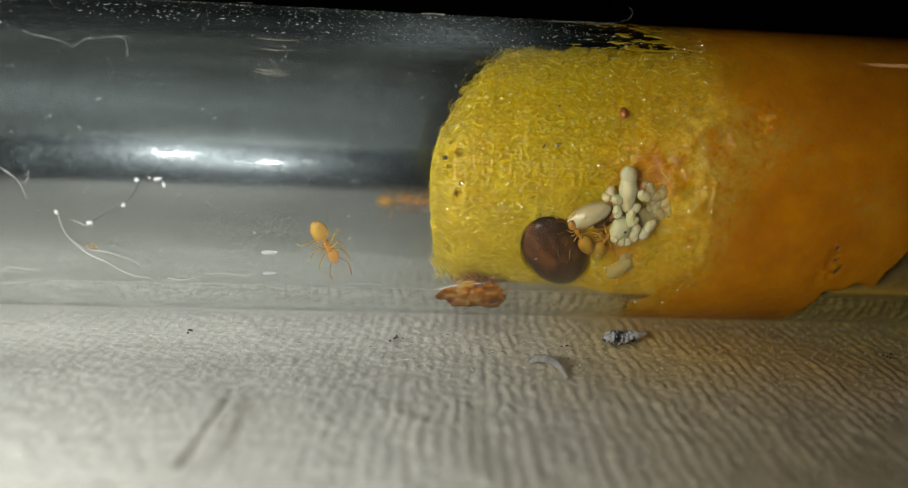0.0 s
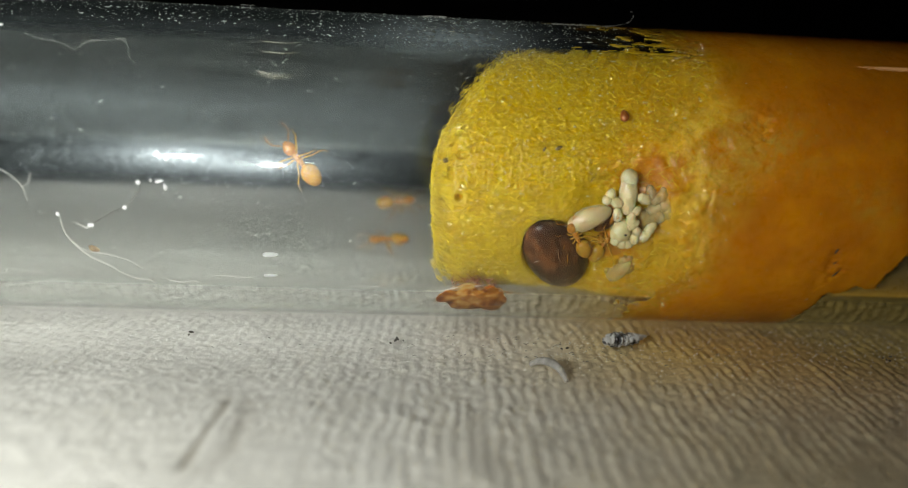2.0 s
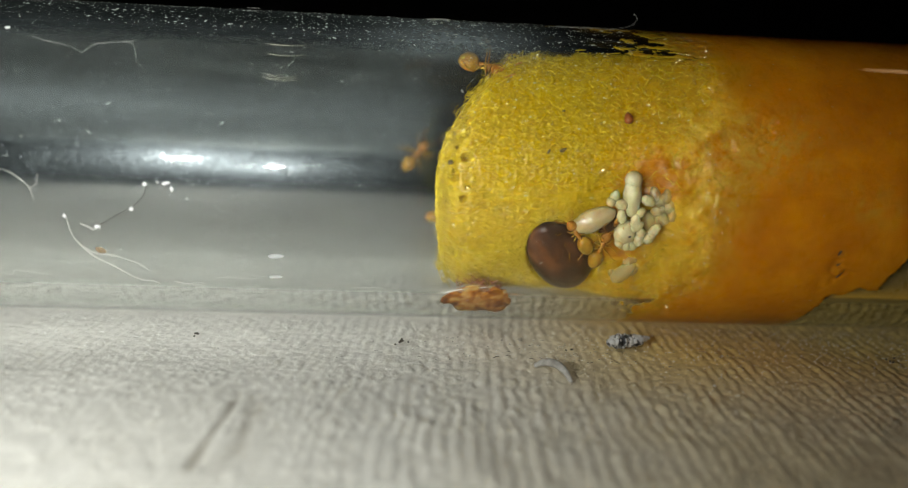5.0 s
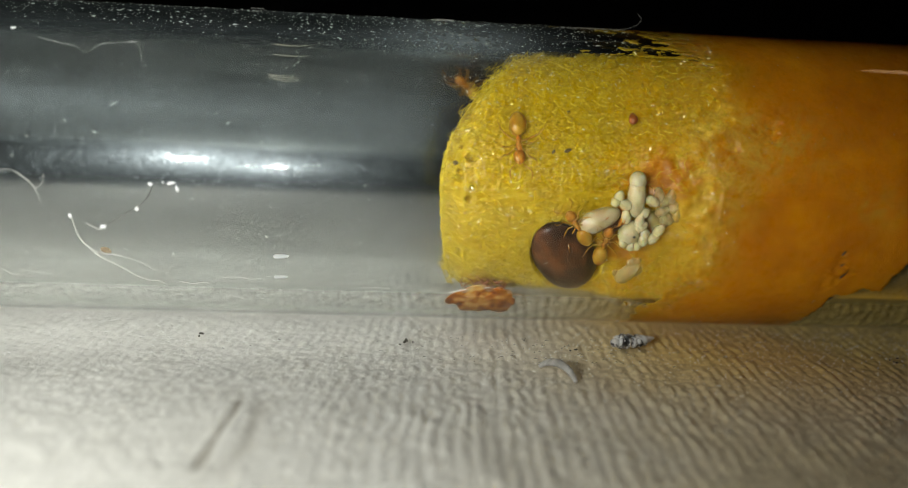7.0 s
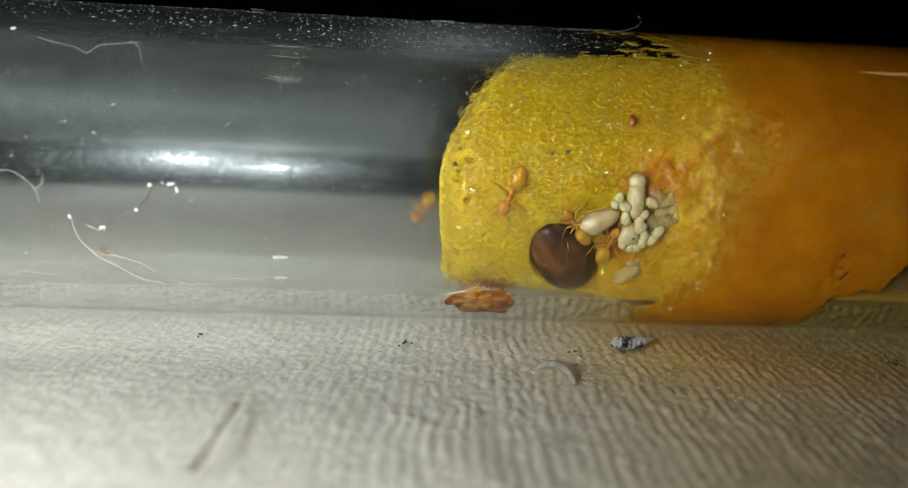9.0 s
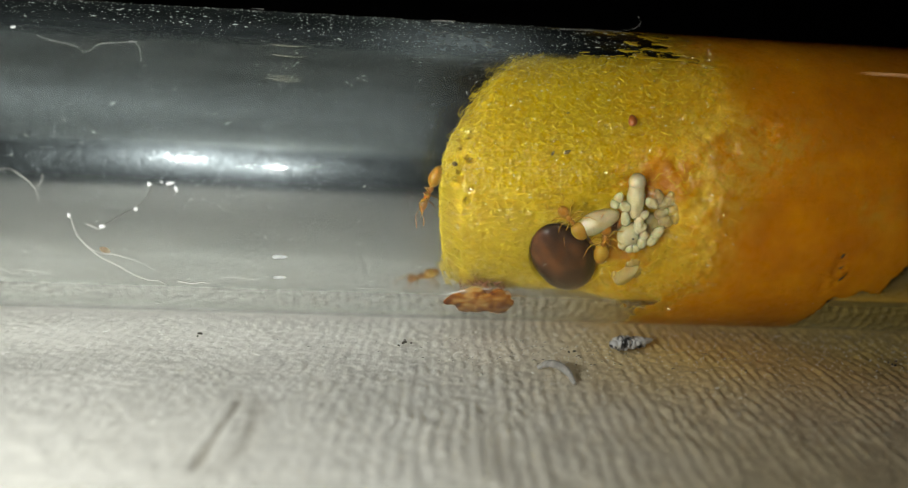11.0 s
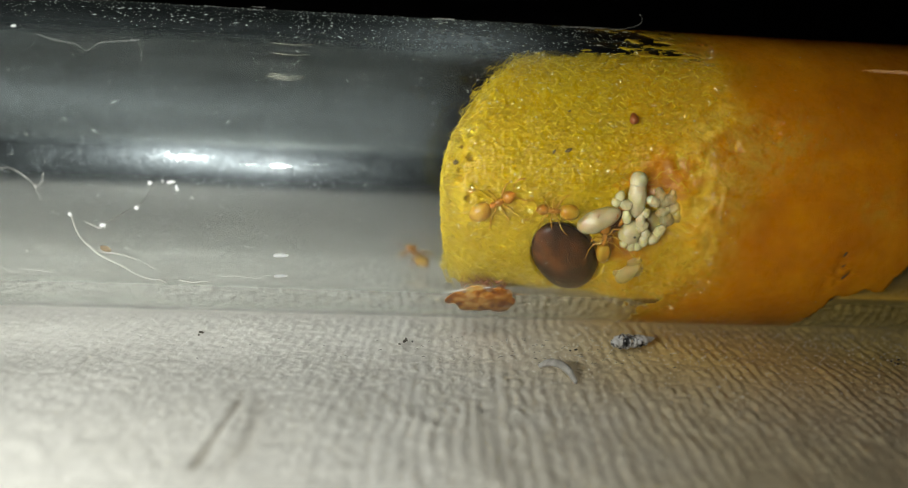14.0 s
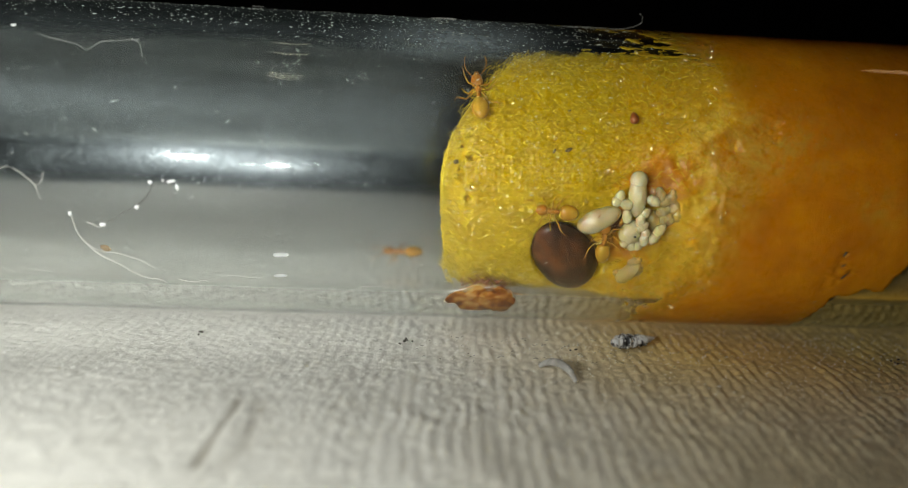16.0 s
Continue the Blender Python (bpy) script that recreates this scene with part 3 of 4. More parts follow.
    for _ in range(350):
        x, p = rnd.uniform(-0.6, 13.0), rnd.uniform(-70, 80)
        w, am, gp, vo = (float(q[0]) for q in sponge_fields(np.array([x]), np.array([p])))
        if w > 0.8 or x < float(lip(np.array([p]))[0]) + 0.3 or gp > 1.2:
            continue
        a0, ln, cv = rnd.uniform(0, 6.28), rnd.uniform(0.2, 0.5), rnd.uniform(-0.25, 0.25)
        line = []
        for t in (-0.5, -0.25, 0.0, 0.25, 0.5):
            dx, dp = ln * t * math.cos(a0) - cv * (0.25 - t * t) * math.sin(a0), ln * t * math.sin(a0) + cv * (0.25 - t * t) * math.cos(a0)
            line.append(wall_point(x + dx, p + math.degrees(dp / R_IN), R_IN - gp + 0.05 - 0.3 * abs(t)))
        strand(line, [0.008, 0.012, 0.012, 0.012, 0.008])
    # loose loops that fray the open end
    for _ in range(240):
        p = rnd.uniform(-58, 86)
        s = float(lip(np.array([p]))[0])
        x, dp, out = s + rnd.uniform(-0.05, 0.5), rnd.uniform(-3.2, 3.2), rnd.uniform(0.08, 0.34)
        deep = rnd.uniform(0.25, 1.3)
        line = [wall_point(x - out * b, p + dp * t, R_IN - deep - 0.15 * b) for t, b in ((-1, 0.0), (-0.7, 0.7), (0, 1.0), (0.7, 0.6), (1, 0.0))]
        strand(line, [0.016, 0.011, 0.010, 0.011, 0.016])
    fverts, ffaces = [], []
    for _ in range(1500):
        x, p = rnd.uniform(-0.5, 13.5), rnd.uniform(-68, 80)
        w, am, gp, vo = (float(q[0]) for q in sponge_fields(np.array([x]), np.array([p])))
        s = float(lip(np.array([p]))[0])
        if w > 0.85 or x < s + 0.1 or (am > 0.25 and rnd.random() < 0.6):
            continue
        low = 0.95 * max(0.0, 1 - (x - s) / 1.2) ** 2
        away = (wall_point(x, p, 1.0) - wall_point(x, p, 0.0)) * 0.15 + Vector((-0.36, -0.9, 0.06)) + Vector([rnd.gauss(0, 0.15) for _ in range(3)])
        m = Matrix.Translation(wall_point(x, p, R_IN - gp - low + 0.08)) @ (-away).to_track_quat("Z", "Y").to_matrix().to_4x4() @ Matrix.Rotation(rnd.uniform(0, 6.28), 4, "Z")
        big, thin = rnd.uniform(0.06, 0.17), rnd.uniform(0.12, 0.5)
        o = len(fverts)
        fverts.append(m @ Vector((0, 0, 0)))
        for k, h in ((0.5, 0.005), (1.0, 0.02)):
            for i in range(8):
                a0 = i * math.pi / 4
                fverts.append(m @ Vector((big * k * math.cos(a0), big * k * thin * math.sin(a0), big * h * 2.2)))
        for i in range(8):
            j = (i + 1) % 8
            ffaces += [(o, o + 1 + i, o + 1 + j), (o + 1 + i, o + 9 + i, o + 9 + j, o + 1 + j)]
    tagged(part("water_films", mesh_of("water_films", fverts, ffaces, FILM), thing, "glinting water films in the foam cells"), kind="stuff")
    strands = mesh_of("foam_strands", verts, faces, FOAM_STRAND)
    tagged(part("foam_strands", strands, thing), kind="stuff")
    return thing


# ---- the ants ----
def leg_mesh(reach, swing, side, foot=-0.36):
    """One bent leg about its hip: up to the knee, down to the foot."""
    y = side
    pts = [(0, 0, 0), (swing * 0.15, y * 0.18, -0.05), (swing * 0.55, y * reach * 0.5, 0.16), (swing * 0.85, y * reach * 0.85, -0.12), (swing * 1.15, y * reach * 1.0, foot), (swing * 1.5, y * reach * 1.1, foot - 0.02)]
    return limb(pts, [0.05, 0.05, 0.05, 0.038, 0.026, 0.014], 6)


def antenna_mesh(side):
    return limb([(0, 0, 0), (0.24, side * 0.22, 0.05), (0.44, side * 0.42, 0.02), (0.62, side * 0.50, -0.08), (0.86, side * 0.50, -0.17), (1.06, side * 0.44, -0.22)], [0.022, 0.024, 0.027, 0.026, 0.04, 0.028], 6)


WORKER_MESHES = {}


def worker_ant(label, size=0.87):
    """A small yellow worker, 3 mm long, feet at z 0, heading along x. Returns the thing and its legs."""
    m = WORKER_MESHES.setdefault(size, {})

    def put(x, y, z, *turns):
        return mm_pose(size * x, size * y, size * z, *turns)

    def mesh_of_size(name, verts, faces, material):
        return mesh_of(name, [Vector(v) * size for v in verts], faces, material)
    if not m:
        m["gaster"] = mesh_of_size("gaster", *ball(0.63, 0.49, 0.38, 28, 18, -0.12, 0.0, 0.0, 0, 4, 0.035), WORKER)
        m["petiole"] = mesh_of_size("petiole", *joined(ball(0.11, 0.09, 0.13, 14, 8), moved(ball(0.10, 0.10, 0.10, 14, 8), Matrix.Translation((-0.17, 0, -0.02)))), WORKER_DARK)
        m["thorax"] = mesh_of_size("thorax", *joined(ball(0.30, 0.19, 0.19, 20, 12, -0.1), moved(ball(0.24, 0.15, 0.15, 18, 10), Matrix.Translation((-0.34, 0, -0.02)))), WORKER_DARK)
        m["head"] = mesh_of_size("head", *joined(ball(0.38, 0.33, 0.22, 22, 14, 0.12), moved(ball(0.12, 0.05, 0.05, 10, 6), pose(0.34, 0.08, -0.06, 0, 0, -25)), moved(ball(0.12, 0.05, 0.05, 10, 6), pose(0.34, -0.08, -0.06, 0, 0, 25))), WORKER_DARK)
        m["eye"] = mesh_of_size("eye", *ball(0.045, 0.03, 0.045, 10, 6), EYE)
        for s in (1, -1):
            m["antenna", s] = mesh_of_size("antenna", *antenna_mesh(s), WORKER_DARK)
            for k, (reach, swing) in enumerate(((0.82, 0.55), (0.85, -0.05), (1.05, -0.65))):
                m["leg", s, k] = mesh_of_size("leg", *leg_mesh(reach, swing, s), WORKER)
    ant = empty("worker_ant")
    tagged(ant, label, "ant", "worker ants")
    z = 0.40
    part("gaster", m["gaster"], ant, "pale amber gaster", put(-0.92, 0, z + 0.0))
    part("petiole", m["petiole"], ant, "", put(-0.28, 0, z - 0.02))
    part("thorax", m["thorax"], ant, "", put(0.22, 0, z))
    head = part("head", m["head"], ant, "orange head with dark eyes", put(0.80, 0, z - 0.02, 0, 10, 0))
    legs = []
    for s in (1, -1):
        part("eye", m["eye"], head, "black compound eye", put(0.06, s * 0.22, 0.08))
        part("antenna", m["antenna", s], head, "", put(0.20, s * 0.1, 0.08))
        for k, hx in enumerate((0.38, 0.20, 0.02)):
            hip = put(hx, s * 0.12, z - 0.06)
            legs.append((part("leg", m["leg", s, k], ant, "", hip), hip, s, k))
    return ant, legs


def queen_ant():
    """The queen: a swollen dark gaster, brown thorax and head, orange-brown legs."""
    ant = empty("queen_ant", wall_pose(5.92, -36.0, 18, R_IN - 0.05))
    tagged(ant, "dark brown queen ant with swollen glossy gaster", "ant")
    part("gaster", mesh_of("gaster", *ball(2.3, 1.46, 0.8, 64, 40, -0.07, 0.0, 0.035, 2.0), QUEEN), ant, "dark brown mottled gaster", mm_pose(0.0, -0.24, 0.82, 0, 0, 75))
    for k, (dx, dy, sweep, turn) in enumerate(((-0.35, 0.5, 1.25, 8), (0.45, -0.6, 1.3, -20))):
        arc = [(-0.62 * sweep * math.cos(a), 0.62 * sweep * math.sin(a), 0.0) for a in np.linspace(-0.9, 0.9, 12)]
        line = []
        for v in arc:
            q = pose(0, 0, 0, 0, 0, turn) @ Vector(v)
            x, y = q.x + dx + 0.55, q.y + dy - 0.3
            u, w = (x * math.cos(1.43) + y * math.sin(1.43)) / 2.45, (-x * math.sin(1.43) + y * math.cos(1.43)) / 1.70
            line.append((x, y, 0.82 - math.sqrt(max(0.04, 1 - u * u - w * w)) * 0.80))
        part("tergite_edge", mesh_of("tergite_edge", *limb(line, [0.008 + 0.014 * math.sin(math.pi * i / 11) for i in range(12)], 5), QUEEN_EDGE), ant, "thin paler edge of a body plate")
    part("petiole", mesh_of("petiole", *ball(0.22, 0.3, 0.4, 18, 12), QUEEN), ant, "", mm_pose(1.6, -0.75, 1.25))
    part("thorax", mesh_of("thorax", *joined(ball(0.8, 0.55, 0.62, 28, 18, -0.05, 0, 0.06, 4.0), moved(ball(0.45, 0.4, 0.4, 20, 12), Matrix.Translation((-0.6, 0, -0.1)))), QUEEN), ant, "", mm_pose(2.5, -1.3, 1.5, 0, 0, -30))
    head = part("head", mesh_of("head", *joined(ball(0.5, 0.5, 0.36, 26, 16, 0.14), moved(ball(0.22, 0.09, 0.09, 12, 8), pose(0.5, 0.14, -0.1, 0, 0, -25)), moved(ball(0.22, 0.09, 0.09, 12, 8), pose(0.5, -0.14, -0.1, 0, 0, 25))), WORKER_DARK), ant, "orange-brown head", mm_pose(3.35, -1.75, 1.6, 0, 8, -20))
    for s in (1, -1):
        part("eye", mesh_of("eye", *ball(0.09, 0.06, 0.1, 12, 8), EYE), head, "black compound eye", mm_pose(0.0, s * 0.42, 0.1))
        part("antenna", mesh_of("antenna", *moved(antenna_mesh(s), Matrix.Scale(1.5, 4)), WORKER_DARK), head, "", mm_pose(0.3, s * 0.18, 0.2, 0, -60, s * 25))
        deep, span = (0.5, 0.45) if s < 0 else (0.0, 1.0)
        for k, (hx, reach, swing) in enumerate(((2.9, 1.7, 0.7), (2.4, 1.7, -0.4), (2.0, 1.9, -0.5))):
            part("leg", mesh_of("leg", *limb([(0, 0, 0), (swing * 0.2, s * 0.35, -0.1), (swing * 0.7, s * span * reach * 0.6, -0.2 + deep), (swing * 1.1, s * span * reach * 0.85, -0.3 + 2 * deep), (swing * 1.6, s * span * reach * 1.0, -0.35 + 3 * deep)], [0.12, 0.12, 0.10, 0.07, 0.03], 8), WORKER_DARK), ant, "orange-brown leg", mm_pose(hx, -1.1 + s * 0.3, 1.0))
    return ant


def brood():
    """Pupae and larvae in the chamber, each its own thing, pressed to the glass."""
    def lay(name, label, mesh, x, phi, heading, lift):
        ob = new(name, mesh)
        ob.matrix_basis = wall_pose(x, phi - 1.5 - 5 * lift, heading, R_IN - lift)
        return tagged(ob, label, name.split("_")[-1], "ant brood")
    lay("ant_pupa", "smooth cream pupa lying beside the queen", mesh_of("pupa", *ball(1.1, 0.52, 0.46, 36, 24, 0.08, 0.0, 0.1, 1.0, 6, 0.02), PUPA), 7.16, -8.0, 24, 0.52)
    lay("ant_larva", "plump white segmented larva lying upright", mesh_of("long_larva", *joined(ball(0.98, 0.44, 0.40, 40, 32, 0.0, 0.0, 0.1, 3.0, 6, 0.05), moved(ball(0.42, 0.42, 0.40, 22, 16), Matrix.Translation((0.72, 0.02, 0)))), LARVA), 8.86, 2.6, 92, 0.45)
    lay("ant_larva", "plump white larva with a dark gut speck", mesh_of("round_larva", *ball(0.62, 0.52, 0.45, 28, 20, 0.1, 0.0, 0.12, 5.0, 4, 0.05), LARVA), 8.76, -13.2, 60, 0.46)
    new_speck = new("gut_speck", mesh_of("gut_speck", *ball(0.07, 0.06, 0.03, 10, 6), BLACK_BIT))
    new_speck.matrix_basis = wall_pose(8.86, -17.0, 0, R_IN - 0.02)
    tagged(new_speck, "tiny black speck on a white larva", "speck")
    lay("ant_larva", "curled translucent white larva", mesh_of("curled_larva", *moved(ball(0.75, 0.34, 0.36, 28, 18, 0.1, 0.0, 0.05, 7.0, 5, 0.05), Matrix.Identity(4)), CLEAR_LARVA), 9.05, -33.5, 48, 0.30)
    lay("ant_larva", "pale translucent larva deep in the foam", mesh_of("deep_larva", *ball(0.75, 0.42, 0.36, 28, 18, 0.2, 0.0, 0.06, 9.0, 5, 0.05), CLEAR_LARVA), 10.5, -3.6, 70, 0.75)
    lay("ant_larva", "pale translucent larva deep in the foam", mesh_of("low_larva", *ball(0.62, 0.44, 0.36, 28, 18, 0.1, 0.0, 0.06, 11.0, 5, 0.05), CLEAR_LARVA), 9.95, -7.6, 120, 0.8)
    small = mesh_of("small_larva", *ball(0.36, 0.26, 0.22, 22, 16, 0.15, 0.0, 0.22, 13.0, 3, 0.14), LARVA)
    egg = mesh_of("tiny_larva", *ball(0.26, 0.22, 0.2, 18, 12, 0.05, 0.0, 0.2, 15.0), LARVA)
    glassy = mesh_of("glassy_larva", *ball(0.40, 0.27, 0.22, 22, 16, 0.15, 0.0, 0.22, 19.0, 3, 0.14), CLEAR_LARVA)
    for x, phi, h, k in ((8.0, 1.9, 70, 1), (7.85, -0.6, 20, 1), (8.3, -1.4, 160, 0), (8.42, -6.4, 100, 0), (9.62, 0.2, -30, 0), (9.3, -4.6, 40, 1)):
        lay("ant_larva", "small white larva stuck to the pile", (small, egg)[k], x, phi, h, 0.30)
    for x, phi, h in ((9.95, 3.4, 110), (10.25, 1.2, 40), (10.55, 3.2, 80), (10.75, -1.0, 60), (10.2, -3.2, 20), (10.9, -4.4, 95), (10.45, -6.2, 140), (11.2, 1.6, 10), (9.6, -33.0, 70), (9.3, -28.0, 30), (8.75, -35.0, 10)):
        lay("ant_larva", "small glassy larva half sunk in the foam", glassy, x, phi, h, 0.45)
    for x, phi, h, k in ((10.1, -12.0, 50, 0), (9.9, -15.4, 45, 0), (9.1, -8.0, 80, 0), (9.15, -19.3, 0, 1), (8.85, -19.4, 90, 1), (8.5, -18.0, 30, 1), (9.42, -16.3, 80, 0), (9.43, -13.3, 110, 1), (9.2, -10.6, 30, 0)):
        lay("ant_larva", "small white larva stuck to the pile", (small, egg)[k], x, phi, h, 0.26)


# ---- debris ----
def fibre(name, label, points, radius, r=R_OUT + 0.03, material=None):
    """A hair lying on the tube, through places given as x and phi."""
    line = smooth_line([wall_point(x, p, r) for x, p in points], 7)
    n = len(line)
    ob = new(name, mesh_of(name, *limb(line, [0.42 * radius * (0.7 + 0.5 * noise.noise(Vector((i * 0.4, radius * 90, 0)))) for i in range(n)], 5), material or HAIR))
    return tagged(ob, label, "hair" if "hair" in name else "fibre")


def glass_debris():
    fibre("hair", "long pale curved hair stuck to the glass", ((-16.8, -11.8), (-16.69, -18.1), (-16.45, -22.3), (-15.9, -27.5), (-15.13, -31.6), (-14.49, -36.1), (-13.91, -38.4), (-13.5, -38.6), (-13.2, -41.0)), 0.07)
    fibre("hair", "pale hair lying along the long one", ((-16.3, -23.6), (-15.86, -26.0), (-15.12, -26.8), (-14.52, -28.3), (-14.05, -29.9), (-13.62, -33.0)), 0.05)
    fibre("hair", "short pale hair stuck to the glass", ((-16.23, -15.1), (-15.95, -16.0), (-15.7, -17.0), (-15.5, -16.6)), 0.07)
    fibre("hair", "thin dark hair stuck to the glass", ((-15.7, -16.4), (-15.21, -14.6), (-14.54, -11.5), (-13.88, -8.8), (-13.43, -5.5), (-13.21, -2.0)), 0.045, material=BLACK_BIT)
    speck = new("stain_spot", mesh_of("stain_spot", *ball(0.26, 0.16, 0.02, 24, 12, 0.1, 0, 0.6, 3.3), SPOT))
    speck.matrix_basis = wall_pose(-15.57, -25.0, -25, R_OUT + 0.01)
    tagged(speck, "faint brown stain on the glass", "stain")
    # small bubbles in the wet film along the bottom of the glass
    rnd = random.Random(23)
    bverts, bfaces = [], []
    for k in range(130):
        x = rnd.uniform(-6.5, 0.2) if k < 85 else (rnd.uniform(-21, -6) if k < 115 else rnd.uniform(3, 5.5))
        shape = ball(rnd.uniform(0.02, 0.06), rnd.uniform(0.02, 0.045), 0.03, 8, 6)
        v, f = moved(shape, Matrix.Translation(wall_point(x, -48.5 + rnd.gauss(0, 1.6), R_OUT)))
        o = len(bverts)
        bverts += v
        bfaces += [tuple(i + o for i in q) for q in f]
    tagged(new("bubbles", mesh_of("bubbles", bverts, bfaces, BUBBLE)), "tiny clear bubbles along the wet glass", "bubbles", kind="stuff")
    fibre("hair", "wavy pale hair stuck to the glass", ((-18.9, 48.2), (-18.2, 46.2), (-17.1, 44.3), (-16.5, 41.9), (-16.1, 45.5), (-15.6, 46.4), (-14.4, 47.9)), 0.03)
    fibre("hair", "short curved pale hair stuck to the glass", ((-14.82, 48.2), (-14.4, 46.2), (-14.2, 43.0), (-14.05, 38.7)), 0.03)
    fibre("hair", "branched pale hair stuck to the glass", ((-19.9, 0.6), (-19.2, 1.6), (-18.6, -0.9), (-18.2, -3.9), (-18.03, -8.6)), 0.05)
    fibre("hair", "branched pale hair stuck to the glass", ((-18.2, -4.1), (-17.9, -2.5), (-17.8, 0.5)), 0.04)
    fibre("hair", "looped pale hair stuck to the glass", ((-20.6, -33.7), (-20.2, -36.5), (-19.9, -37.0), (-19.7, -34.8), (-19.3, -35.2), (-18.2, -36.5)), 0.03)
    fibre("lint_fibre", "thin white lint stuck to the glass", ((-12.6, -38.4), (-12.0, -39.6), (-11.5, -38.6), (-11.2, -39.4)), 0.06)
    fibre("lint_fibre", "thin white lint stuck to the glass", ((-10.6, -36.0), (-10.0, -35.4), (-9.2, -36.2), (-8.7, -35.8)), 0.03)
    fibre("lint_fibre", "thin white lint stuck to the glass", ((-4.2, -39.5), (-3.4, -39.0), (-2.7, -39.4)), 0.035)
    fibre("lint_fibre", "tuft of white lint on the tube's crest", ((-1.0, 80), (-0.6, 83), (-0.1, 84), (0.2, 82)), 0.06)
    fibre("lint_fibre", "tuft of white lint on the tube's crest", ((-0.8, 84), (-0.3, 86), (0.1, 81)), 0.05)
    fibre("lint_fibre", "short white lint on the tube's crest", ((-10.2, 84), (-9.9, 87), (-9.6, 86)), 0.03, R_OUT + 0.1)
    # a loose hair that rises from the crest
    pts = [Vector(p) for p in ((5.6, -1.6, 15.85), (7.6, -1.3, 15.9), (8.8, -1.2, 15.92), (9.7, -1.2, 16.15), (9.95, -1.2, 16.5), (9.75, -1.2, 16.75))]
    line = smooth_line(pts, 8)
    tagged(new("hair", mesh_of("crest_hair", *limb(line, [0.006] * len(line), 5), HAIR)), "fine white hair curling up from the tube's crest", "hair")
    for x, phi, sx, sy in ((-13.3, -1.4, 0.13, 0.12), (-12.75, -0.7, 0.07, 0.07), (-12.4, -0.9, 0.26, 0.09), (-12.15, -2.6, 0.09, 0.16), (-13.95, -9.6, 0.12, 0.13), (-15.5, -16.0, 0.18, 0.12), (-16.85, -12.6, 0.08, 0.14), (-20.1, 52, 0.16, 0.12)):
        ob = new("droplet", mesh_of("droplet", *ball(sx * 0.8, sy * 0.7, 0.05, 20, 14, 0.1, 0, 0.7, x), DROP))
        ob.matrix_basis = wall_pose(x, phi, 10, R_OUT + 0.02)
        tagged(ob, "bright tiny droplet clinging to the glass", "droplet", "droplets on the glass")
    # Two pale patches imitate the torch's lower inner reflections, not real drops.
    for x, phi, sx, sy in ((-7.75, -25.4, 0.36, 0.12), (-7.85, -34.9, 0.32, 0.11)):
        ob = new("droplet", mesh_of("droplet", *ball(sx, sy, 0.04, 28, 16, 0.1, 0, 0.3, x), PALE_GLINT))
        ob.matrix_basis = wall_pose(x, phi, 4, R_OUT + 0.01)
        tagged(ob, "thin pale patch standing in for a torch reflection", "droplet", "droplets on the glass")
    # thin clear ridges along the glass, added to imitate the torch's inner reflections
    for x, phi, half, thick in ((-7.8, 57.4, 1.0, 0.03), (-7.7, 51.4, 0.9, 0.035), (-8.1, 41.4, 0.6, 0.022), (-7.8, 40.6, 0.8, 0.026), (-7.9, 39.8, 0.9, 0.03), (-7.7, 39.0, 0.7, 0.026)):
        line = [wall_point(x + half * t, phi + 0.3 * math.sin(3 * t + x), R_IN - 0.005) for t in np.linspace(-1, 1, 15)]
        tagged(new("glint_ridge", mesh_of("glint_ridge", *limb(line, [thick * math.sqrt(max(0.02, 1 - t * t)) for t in np.linspace(-1, 1, 15)], 12), GLINT_RIDGE)), "thin clear ridge added to imitate an inner torch reflection", "streak", "streaks in the tube")
    # dust specks on the glass
    rnd = random.Random(11)
    verts, faces = [], []
    for i in range(7600):
        if i < 2200:
            x, phi = rnd.uniform(-24, 9), 90 - 32 * rnd.random() ** 1.3
        elif i < 3300:
            x, phi = rnd.uniform(-8, 8), rnd.uniform(30, 80)
        else:
            x, phi = rnd.uniform(-24, 25), rnd.uniform(-75, 75)
            if x > 6 and rnd.random() < 0.75:
                continue
        far = phi > 57
        ln = min(0.16, 0.011 * math.exp(rnd.gauss(0.35 if far else 0.5, 0.75)))
        wd, a = min(0.03, ln * rnd.uniform(0.22, 0.6)), rnd.uniform(-0.9, 0.9) * (0.5 if far else 1.0)
        m = wall_pose(x, phi, math.degrees(a), R_OUT + 0.004)
        m.translation = m.translation / MM
        o = len(verts)
        for p in ((-ln, 0, 0), (0, -wd, 0), (ln, 0, 0), (0, wd, 0), (0, 0, -0.8 * wd)):
            verts.append(m @ Vector(p))
        faces += [(o, o + 1, o + 4), (o + 1, o + 2, o + 4), (o + 2, o + 3, o + 4), (o + 3, o, o + 4), (o, o + 3, o + 2, o + 1)]
    dverts, dfaces = [], []
    for i in range(1500):
        x, phi = (rnd.gauss(-9, 4.5), rnd.gauss(5, 6.0)) if i % 2 else (rnd.gauss(-9, 7), rnd.gauss(10, 20))
        if x > -1.0 - 6 * rnd.random() ** 2:
            continue
        size = rnd.uniform(0.006, 0.024)
        m = wall_pose(x, phi, rnd.uniform(0, 180), R_OUT - 0.002)
        m.translation = m.translation / MM
        o = len(dverts)
        dverts.append(m @ Vector((0, 0, -size * 0.45)))
